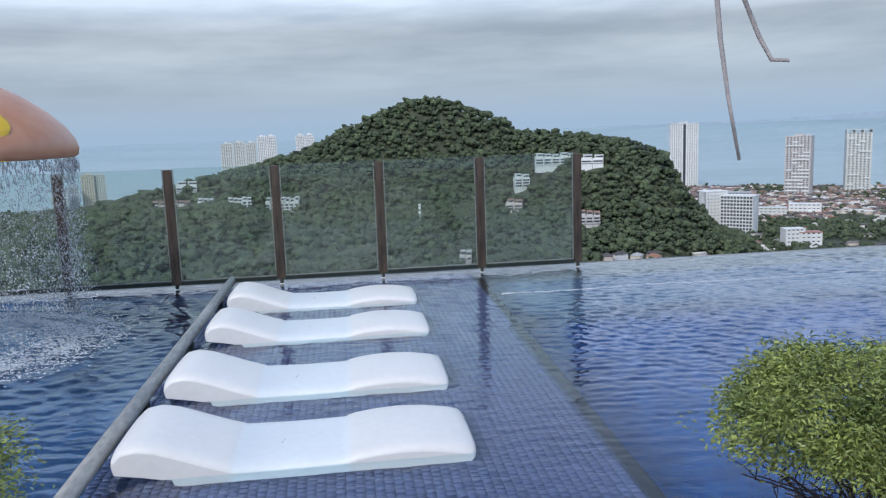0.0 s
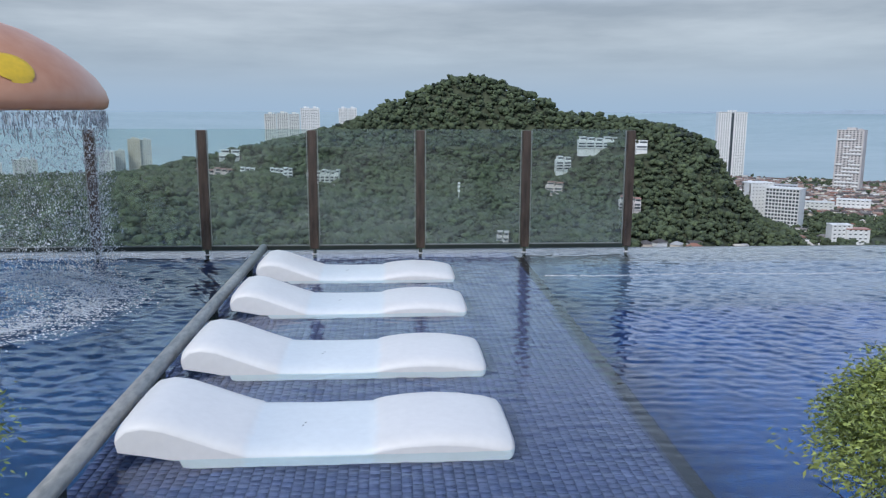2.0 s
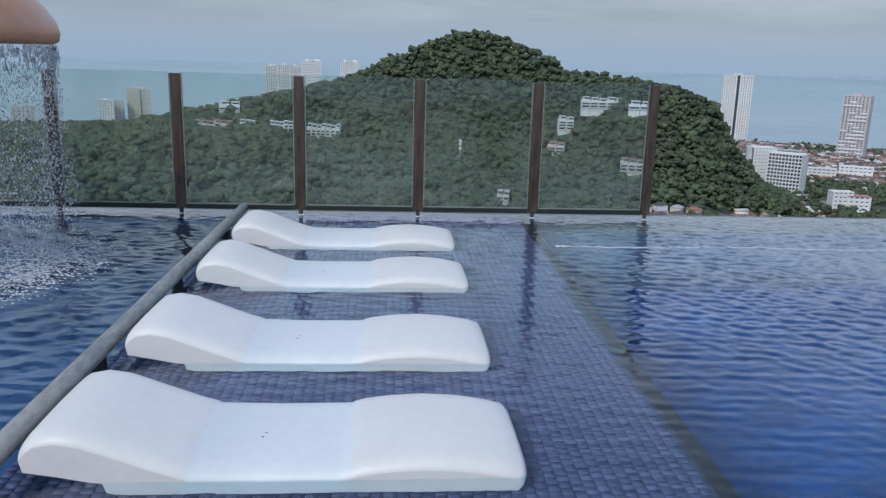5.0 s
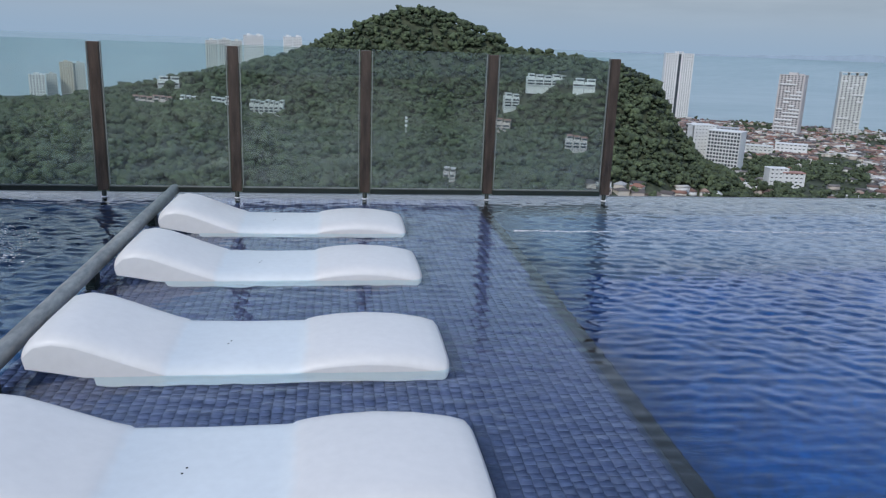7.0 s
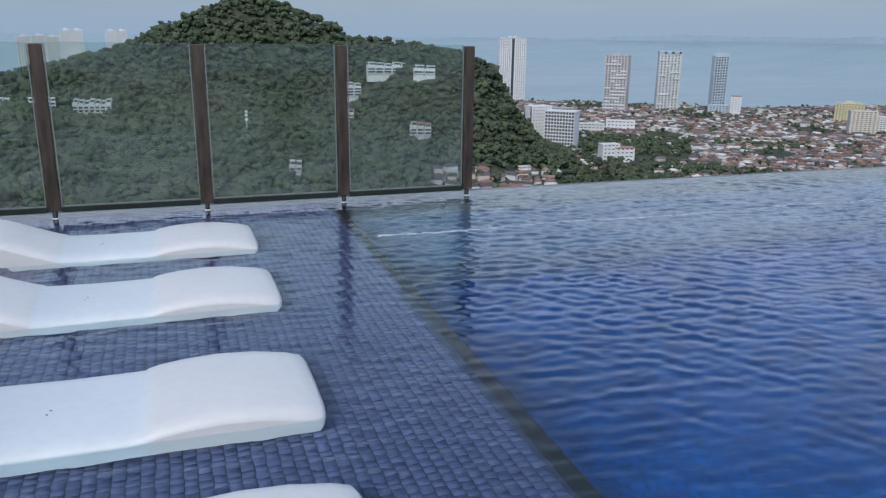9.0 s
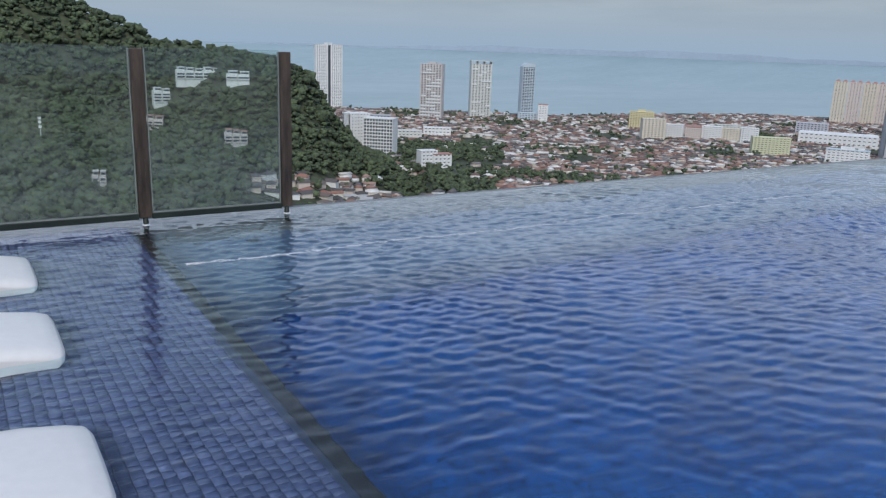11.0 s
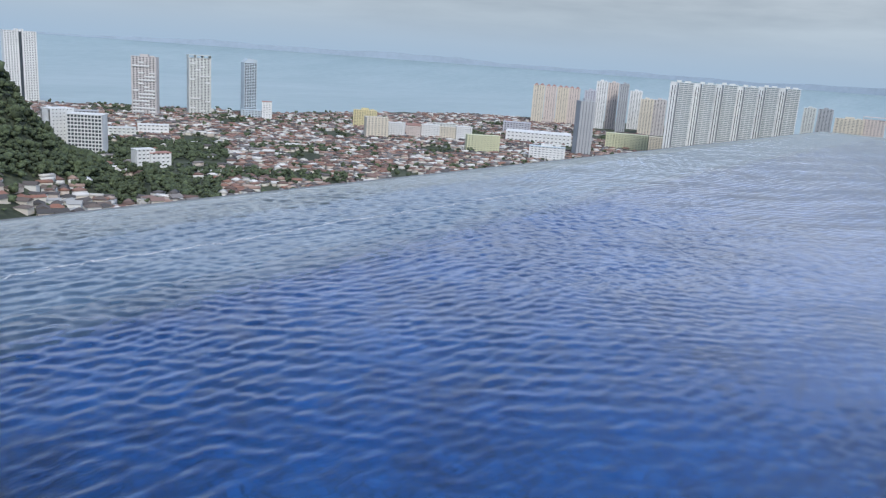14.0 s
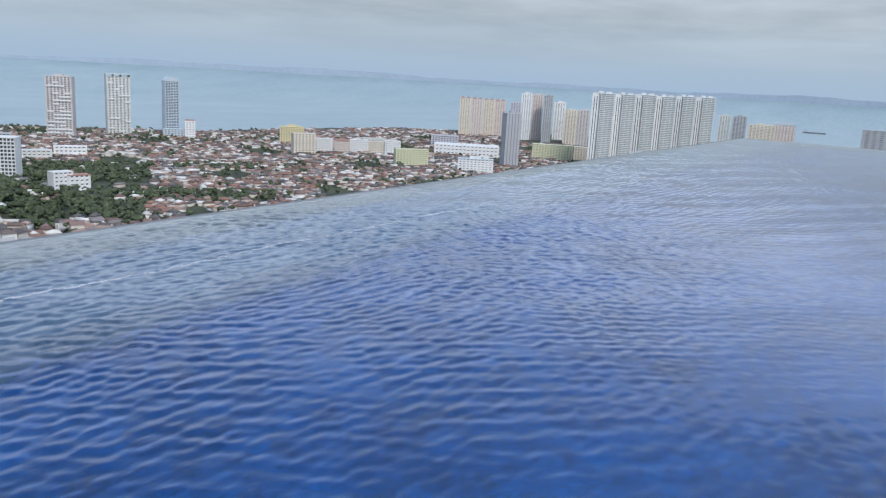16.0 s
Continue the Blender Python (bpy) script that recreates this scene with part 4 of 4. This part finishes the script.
tower(38.3, 1690, 52, 18, 26, C["blue"], 5, 8, name="podium_block", label="low grey podium block at the slim tower", band=0.64)
tower(39.15, 1672, 20, 38, 18, C["white"], 11, 3, name="apartment_block", label="small white block with a red edge", band=0.74, roof=C["red"])
tower(46.05, 1640, 48, 35, 22, C["yellow"], 11, 9, name="apartment_block", label="yellow slab block of flats", crown="plant", band=0.69)
tower(46.86, 1440, 40, 38, 20, C["cream"], 12, 6, name="apartment_block", label="cream block of flats with vertical stripes", turn=14, band=0.64)
for i, (a, r, w, h, c) in enumerate(((48.3, 1480, 32, 27, "white"), (49.6, 1490, 26, 24, "pink"), (50.8, 1500, 34, 26, "white"), (52.1, 1500, 34, 24, "cream"), (53.2, 1500, 30, 27, "white"), (49.3, 1560, 40, 20, "pink"), (51.8, 1580, 44, 24, "pale"))):
    tower(a, r, w, h, 15, C[c], 8, 6, name="walk_up_flats", label="long row of pale walk-up flats among trees", turn=-10 + 5 * i, band=0.69, roof=C["red"] if c == "pink" else None)
tower(54.6, 1330, 56, 29, 17, C["green"], 9, 10, name="walk_up_flats", label="pale yellow-green block of flats", turn=12, band=0.69)
tower(58.6, 1590, 128, 20, 60, C["white"], 3, 16, name="warehouse", label="large white flat-roofed warehouse", band=0.78, pier=0.5)
tower(57.0, 1760, 60, 24, 30, C["lilac"], 6, 9, name="office_block", label="grey office block with dark window bands", band=0.59)
tower(59.3, 1300, 58, 22, 20, C["white"], 6, 9, name="apartment_block", label="white apartment block with blue-grey roof pavilions", crown="plant", band=0.74, roof=C["blue"])
for i, a in enumerate((58.35, 59.2, 60.05, 60.85)):
    tower(a, 2140 + 12 * i, 30, 98 - i, 26, C[("cream", "pink", "cream", "pink")[i]], 30, 4, label="cream and pink tower with red hipped roofs", crown="hip", band=0.69, pier=0.55)
tower(61.7, 1415, 27, 95, 22, C["grey"], 31, 4, label="slender dark and white striped tower", crown="plant", turn=22, band=0.44, pier=0.6)
tower(61.95, 1850, 26, 102, 22, C["lilac"], 32, 4, label="grey-white tower behind the striped one", crown="plant", band=0.64)
for a, r, w, h, c in ((62.7, 2130, 28, 120, "white"), (63.5, 2140, 28, 118, "pink"), (64.25, 2090, 24, 118, "grey"), (65.1, 2213, 32, 100, "white"), (65.9, 2050, 32, 86, "cream"), (66.75, 2060, 34, 87, "taupe")):
    tower(a, r, w, h, 24, C[c], int(h / 3.2), 4, label="grey-white high-rise in the coastal cluster", crown="plant", band=0.62, pier=0.5)
tower(64.8, 1590, 80, 31, 22, C["green"], 10, 14, name="apartment_block", label="long pale yellow block of flats", band=0.69)
tower(66.95, 1650, 36, 26, 20, C["cream"], 8, 6, name="apartment_block", label="cream block beside the long yellow one", band=0.69)


def slab_tower(az, r, width, height, depth, storeys):
    """A tall slab: a plain rendered flank with window slots, a dark shaft, and a broad face of stacked balconies."""
    e = empty("apartment_tower", (*polar(az, r), TOWN_Z), -az - 4)
    w, d, step = width / 2, depth / 2, height / storeys
    flank, shaft = -w + 0.30 * width, -w + 0.38 * width
    part("flank", box(-w, flank, -d, d, -2, height), C["white"], e)
    for k in (0.36, 0.74):
        x = -w + 0.30 * width * k
        part("window_slot", box(x - 0.55, x + 0.55, -d - 0.08, -d + 0.4, 4, height - 5), M_WIN, e, "dark vertical window slot")
    part("shaft", box(flank, shaft, -d + 3, d - 1, -2, height - 4), C["grey"], e, "grey recessed lift shaft")
    part("core", box(shaft + 0.1, w - 0.4, -d + 1.6, d, -2, height - 0.5), C["glass"], e, "grey-green window glass")
    band = None
    for i in range(storeys):
        if band is None:
            ob = band = part("balcony", box(shaft, w, -d, d - 0.2, 0, step * 0.46), C["white"], e)
        else:
            ob = new("balcony", band.data)
            ob.parent = e
        ob.location.z = i * step
    for k in (0.0, 0.34, 0.67, 1.0):
        x = shaft + 0.45 + (w - shaft - 0.9) * k
        part("rib", box(x - 0.4, x + 0.4, -d - 0.2, -d + 1.7, -1, height), C["white"], e)
    part("roof", box(-w - 0.2, w + 0.2, -d - 0.3, d + 0.2, height, height + 1.2, 0.2), C["white"], e)
    part("lift_house", box(-w * 0.5, -w * 0.1, -d * 0.4, d * 0.5, height + 1.2, height + 4.5), C["pale"], e)
    part("tank_room", box(w * 0.2, w * 0.7, -d * 0.4, d * 0.5, height + 1.2, height + 3.6), C["pale"], e)
    return tagged(e, "tall white slab tower with stacked balconies and a dark shaft", "apartment tower", "towers by the sea")


for az, r, wide, h in ((68.05, 1490, 40, 138), (69.55, 1505, 36, 138), (70.95, 1540, 38, 139), (72.3, 1555, 36, 138), (73.6, 1600, 36, 140), (74.9, 1625, 36, 140)):
    slab_tower(az, r, wide, h, 22, 42)
tower(70.85, 1380, 34, 42, 18, C["blue"], 12, 5, name="apartment_block", label="small pale block in front of the slab towers", crown="plant", band=0.64)
tower(76.3, 2250, 30, 92, 22, C["pale"], 28, 4, label="pale high-rise behind the slab towers", crown="plant", band=0.64)
tower(77.25, 2260, 36, 92, 22, C["grey"], 28, 4, label="white and grey high-rise behind the slab towers", crown="plant", band=0.64)
tower(78.7, 2000, 60, 82, 24, C["cream"], 24, 7, label="cream hotel block near the shore", crown="plant", band=0.74)
tower(80.1, 2010, 46, 84, 24, C["pink"], 24, 6, label="cream block with an open roof frame", crown="frame", band=0.74)
tower(86.0, 1500, 70, 104, 30, C["grey"], 30, 6, label="grey block seen past the pool's end", band=0.78)
# towers beyond the hill
for a, r, w, h, c in ((-19.25, 1930, 32, 50, "white"), (-18.4, 1960, 22, 50, "pale"), (-17.5, 1985, 27, 75, "cream"), (-16.75, 1990, 25, 73, "pale"), (-24.1, 2000, 50, 32, "pale"), (-26, 1950, 40, 30, "white")):
    tower(a, r, w, h, 20, C[c], max(8, int(h / 3.2)), 5, label="pale high-rise beyond the hill by the sea", crown="plant", band=0.64)
for a, w, h in ((-8.4, 26, 134), (-7.55, 26, 136), (-6.75, 24, 134), (-5.95, 22, 147), (-5.3, 22, 147), (-3.3, 20, 147), (-2.65, 20, 147)):
    tower(a, 1850, w, h, 22, C["pale" if a < -6.5 else "white"], 42, 5, label="white and grey high-rise showing over the hill", crown="plant", band=0.59)

# ---- hotel and houses on the hill ----
tower(27.5, 1100, 42, 50, 26, C["white"], 11, 10, name="hotel", label="white hotel block with a deep window grid", turn=-16, band=0.36, pier=0.25, base=TOWN_Z)
tower(25.75, 1125, 32, 54, 22, C["white"], 12, 6, name="hotel_wing", label="white hotel wing with small windows", turn=30, base=TOWN_Z, band=0.74, pier=0.6)
tower(27.0, 1420, 60, 26, 24, C["grey"], 5, 10, name="low_block", label="grey-brown low block behind the hotel", band=0.74)
tower(30.9, 960, 22, 22, 14, C["white"], 5, 4, name="apartment_block", label="white stepped flats between trees", turn=25, band=0.69)
tower(31.9, 965, 24, 18, 14, C["white"], 4, 4, name="apartment_block", label="white flats with a red roof", turn=20, band=0.69, roof=C["red"])
tower(29.6, 1290, 40, 14, 20, C["pale"], 3, 6, name="low_block", label="white low block among trees", band=0.74)
tower(31.6, 1330, 46, 16, 20, C["white"], 3, 7, name="low_block", label="white low block among trees", band=0.74)


HOUSES = []


def villa(az, r, el, width, height, depth, wall, label, turn=0.0, units=1, roof=None):
    """A stepped house with storeys, a terrace and a roof, its foot in the slope."""
    # where the line of sight to its foot meets the slope
    reach = np.arange(480, 1010, 2.0)
    gx, gy = polar(az, reach)
    under = reach * math.tan(radians(el)) < ground(gx, gy) + 2.6
    q = float(reach[under.argmax()]) if under.any() else r
    width, height, depth = width * q / r, height * q / r, depth * q / r
    x, y = polar(az, q)
    z = float(ground(x, y)) + 2.6
    e = empty("hill_house", (x, y, z), -az + turn)
    for u in range(units):
        x0 = -width / 2 + width * u / units
        x1 = x0 + width / units - 0.4
        h = height * (1 - 0.18 * ((u * 7) % 3) / 2)
        part("wall", box(x0, x1, -depth / 2, depth / 2, -9, h), wall, e)
        part("upper_storey", box(x0 + 0.2 * (x1 - x0), x1, -depth / 4, depth / 2, h, h + 2.8), wall, e)
        part("roof", box(x0 + 0.15 * (x1 - x0), x1 + 0.4, -depth / 3, depth / 2 + 0.5, h + 2.8, h + 3.3, 0.1), roof or wall, e)
        for k in range(int(h // 3)):
            part("window", box(x0 + 0.6, x1 - 0.6, -depth / 2 - 0.06, -depth / 2 + 0.1, 0.8 + 3 * k, 2.5 + 3 * k), M_WIN, e, "dark window band")
            part("balcony", box(x0 + 0.2, x1 - 0.2, -depth / 2 - 1.2, -depth / 2 - 0.07, 3 * k - 0.1, 3 * k + 0.6), wall, e)
        part("window", box(x0 + 0.3 * (x1 - x0), x1 - 0.4, -depth / 4 - 0.06, -depth / 4 + 0.1, h + 0.6, h + 2.2), M_WIN, e, "dark window band")
    e["wide"] = width
    HOUSES.append(e)
    return tagged(e, label, "house", "houses on the hill")


villa(14.95, 870, -2.75, 44, 8.5, 12, C["white"], "white terraced flats high on the wooded hill", 8, 5)
villa(17.57, 880, -2.7, 24, 5.5, 12, C["white"], "white villa with a flat roof on the hill", 0, 2)
villa(12.5, 842, -4.3, 16, 11, 10, C["white"], "white and grey stacked villa in the forest", 12, 2)
villa(11.96, 790, -6.0, 17, 8, 10, C["pink"], "cream villa with a reddish roof in the forest", -8, 2, C["red"])
villa(17.3, 700, -7.0, 19, 8, 10, C["taupe"], "grey-brown unfinished house in the forest", 5, 3, C["red"])
villa(8.26, 560, -9.5, 9, 4, 8, C["taupe"], "small grey house half hidden by trees", 0, 2)
villa(-12.4, 812, -5.0, 36, 9, 12, C["pink"], "row of houses with pinkish walls on the hillside", 6, 6, C["red"])
villa(-10.1, 822, -4.75, 15, 6, 10, C["white"], "white pair of houses on the hillside", -6, 3)
villa(-7.8, 822, -4.9, 23, 7, 10, C["white"], "row of white houses on the hillside", 4, 5)
villa(-4.8, 822, -5.2, 34, 9, 12, C["pale"], "stepped row of white houses on the hillside", -10, 7)
villa(-11.3, 892, -3.5, 22, 6, 12, C["white"], "white villa with wide flat roofs on the ridge", 0, 2)
wooded_hill()
mast = empty("radio_mast", (*polar(5.0, 720), float(ground(*polar(5.0, 720)))))
part("pole", tube([(0, 0, 0), (0, 0, 22)], 0.5, 6, None, 0.4), C["pale"], mast)
for k in (14, 18, 21):
    part("antenna", box(-1.2, 1.2, -0.5, 0.5, k, k + 2), C["white"], mast)
tagged(mast, "pale radio mast standing in the forest", "mast")

# ship out at sea
sx, sy = polar(81.94, 3850)
ship = empty("ship", (sx, sy, SEA_Z), -80)
bm = box(-48, 48, -7, 7, -1, 6)
for v in bm.verts:
    if abs(v.co.x) > 40 and v.co.z < 0:
        v.co.x *= 0.9
part("hull", bm, C["dark"], ship)
part("bridge", box(-42, -30, -6, 6, 6, 13), C["grey"], ship)
tagged(ship, "dark cargo ship lying off the coast", "ship")


# ---- town houses ----
def house_mesh(w, d, h, rise, hip):
    bm = box(-w / 2, w / 2, -d / 2, d / 2, -1.5, h)
    wall = bm
    rb = bmesh.new()
    o = 0.7
    k = (w / 2 - d / 2) if hip else w / 2 + o
    k = max(k, 0.5)
    p = [(-w / 2 - o, -d / 2 - o, h), (w / 2 + o, -d / 2 - o, h), (w / 2 + o, d / 2 + o, h), (-w / 2 - o, d / 2 + o, h), (-k, 0, h + rise), (k, 0, h + rise)]
    v = [rb.verts.new(q) for q in p]
    for q in ((0, 1, 5, 4), (2, 3, 4, 5), (0, 4, 3), (1, 2, 5), (3, 2, 1, 0)):
        rb.faces.new([v[i] for i in q])
    return wall, rb


def town():
    rg = np.random.default_rng(77)
    spots = []
    r = 640.0
    while r < 2250:
        depth = 11.0 + r * 0.003
        step = math.degrees(13.5 / r)
        for az in np.arange(18.5, 80, step):
            if rg.random() < 0.07:
                continue
            a, q = az + rg.normal() * step * 0.12, r + rg.normal() * 2 + 16 * math.sin(az * 0.35)
            if q > shore(a) - 60 or (q > 2000 and a > 62) or (a > 66 and q > 1100):
                continue
            x, y = polar(a, q)
            if ground(x, y) > (1.5 - 0.167 * q if q < 900 else -146):
                continue
            grove = 0.5 + 0.5 * math.sin(a * 0.55 + q * 0.006) * math.sin(q * 0.011 - a * 0.21 + 1)
            if grove > 0.86 or (27.5 < a < 36 and 750 < q < 880) or (25 < a < 36.5 and 980 < q < 1240 and rg.random() < 0.9) or (33 < a < 45 and 905 < q < 985 and rg.random() < 0.75):
                continue
            if any(abs(a - b) * math.pi / 180 * q < w and abs(q - c) < dd for b, c, w, dd in ((27.5, 1100, 34, 30), (25.9, 1180, 26, 24), (31.4, 960, 32, 20), (46.9, 1440, 26, 20), (54.6, 1330, 34, 20), (59.3, 1300, 34, 20))):
                continue
            spots.append((x, y, a, q))
        r += depth
    kinds = []
    for i in range(9):
        w, d = rg.uniform(8, 13), rg.uniform(6.5, 9)
        wall, roof = house_mesh(w, d, rg.uniform(2.8, 6.0), rg.uniform(1.3, 2.6), i % 3 == 0)
        kinds.append((wall, roof))
    rooted = []
    for wall, roof in kinds:
        out = []
        for nm, bm, m in (("wall", wall, M_HWALL), ("roof", roof, M_ROOF)):
            me = bpy.data.meshes.new(nm)
            bm.to_mesh(me)
            bm.free()
            me.materials.append(m)
            out.append(me)
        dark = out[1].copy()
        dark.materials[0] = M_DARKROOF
        rooted.append((*out, dark))
    spots.sort(key=lambda s: s[3])
    near = [s for s in spots if 640 < s[3]][:290]
    rest = spots[len(near):]
    for x, y, a, q in near:
        wall, roof, dark = rooted[rg.integers(9)]
        e = empty("house", (x, y, float(ground(x, y))), -a + rg.choice([0, 90, 20, -25, 55]) + rg.normal() * 7)
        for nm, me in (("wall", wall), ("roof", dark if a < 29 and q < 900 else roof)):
            ob = new(nm, me)
            ob.parent = e
        tagged(e, "small town house with a pitched tiled roof", "house", "houses of the town")
    vw, fw, vr, fr = [], [], [], []
    nw = nr = 0
    shapes = []
    for wall, roof, dark in rooted:
        got = []
        for me in (wall, roof):
            v = np.array([p.co for p in me.vertices])
            me.calc_loop_triangles()
            got.append((v, np.array([t.vertices for t in me.loop_triangles])))
        shapes.append(got)
    for x, y, a, q in rest:
        (v1, f1), (v2, f2) = shapes[rg.integers(9)]
        t = radians(-a + rg.choice([0, 90, 20, -25, 55]) + rg.normal() * 7)
        m = np.array([[math.cos(t), math.sin(t), 0], [-math.sin(t), math.cos(t), 0], [0, 0, 1]])
        at = np.array((x, y, float(ground(x, y))))
        vw.append(v1 @ m + at), fw.append(f1 + nw), vr.append(v2 @ m + at), fr.append(f2 + nr)
        nw, nr = nw + len(v1), nr + len(v2)
    far = empty("far_town")
    tagged(far, "far rows of small houses with red-brown tiled roofs", "houses", kind="stuff")
    tagged(raw("house_walls", np.concatenate(vw), np.concatenate(fw), M_HWALL, far), kind="stuff")
    tagged(raw("house_roofs", np.concatenate(vr), np.concatenate(fr), M_ROOF, far), kind="stuff")


town()


# ---- mosaic on the ledge ----
def mosaic():
    p, g = 0.049, 0.0034
    a = p - g
    b = 0.0015

    def tile_arrays():
        v = np.array([(0, 0, -0.006), (a, 0, -0.006), (a, a, -0.006), (0, a, -0.006), (b, b, 0), (a - b, b, 0), (a - b, a - b, 0), (b, a - b, 0)])
        f = np.array([(4, 5, 6, 7), (0, 1, 5, 4), (1, 2, 6, 5), (2, 3, 7, 6), (3, 0, 4, 7)])
        return v, f
    v0, f0 = tile_arrays()
    rg = np.random.default_rng(9)
    me = None
    vs, fs, at, singles = [], [], 0, 0
    nx = int((LEDGE_X1 - LEDGE_X0) / p) + 1
    for i in range(nx):
        x = LEDGE_X0 + 0.002 + i * p
        y = NEAR + (0.5 * p if i % 2 else 0) + rg.uniform(-0.004, 0.004)
        while y + a < EDGE - 0.02:
            if x + a < LEDGE_X1 - 0.011 * (EDGE - y):
                z = LEDGE_Z + rg.uniform(-0.0006, 0.0006)
                jx, jy = rg.normal() * 0.0006, rg.normal() * 0.0006
                if 0.05 < x < 0.72 and 4.25 < y < 5.3 and singles < 300:
                    if me is None:
                        ob = raw("tile", v0, f0, M_TILE, ledge)
                        me = ob.data
                    else:
                        ob = new("tile", me)
                        ob.parent = ledge
                    ob.location = (x + jx, y + jy, z)
                    singles += 1
                else:
                    vs.append(v0 + (x + jx, y + jy, z)), fs.append(f0 + at)
                    at += 8
            y += p
    tagged(raw("mosaic_tiles", np.concatenate(vs), np.concatenate(fs), M_TILE, ledge), "small square blue-grey mosaic tiles", kind="stuff")


mosaic()
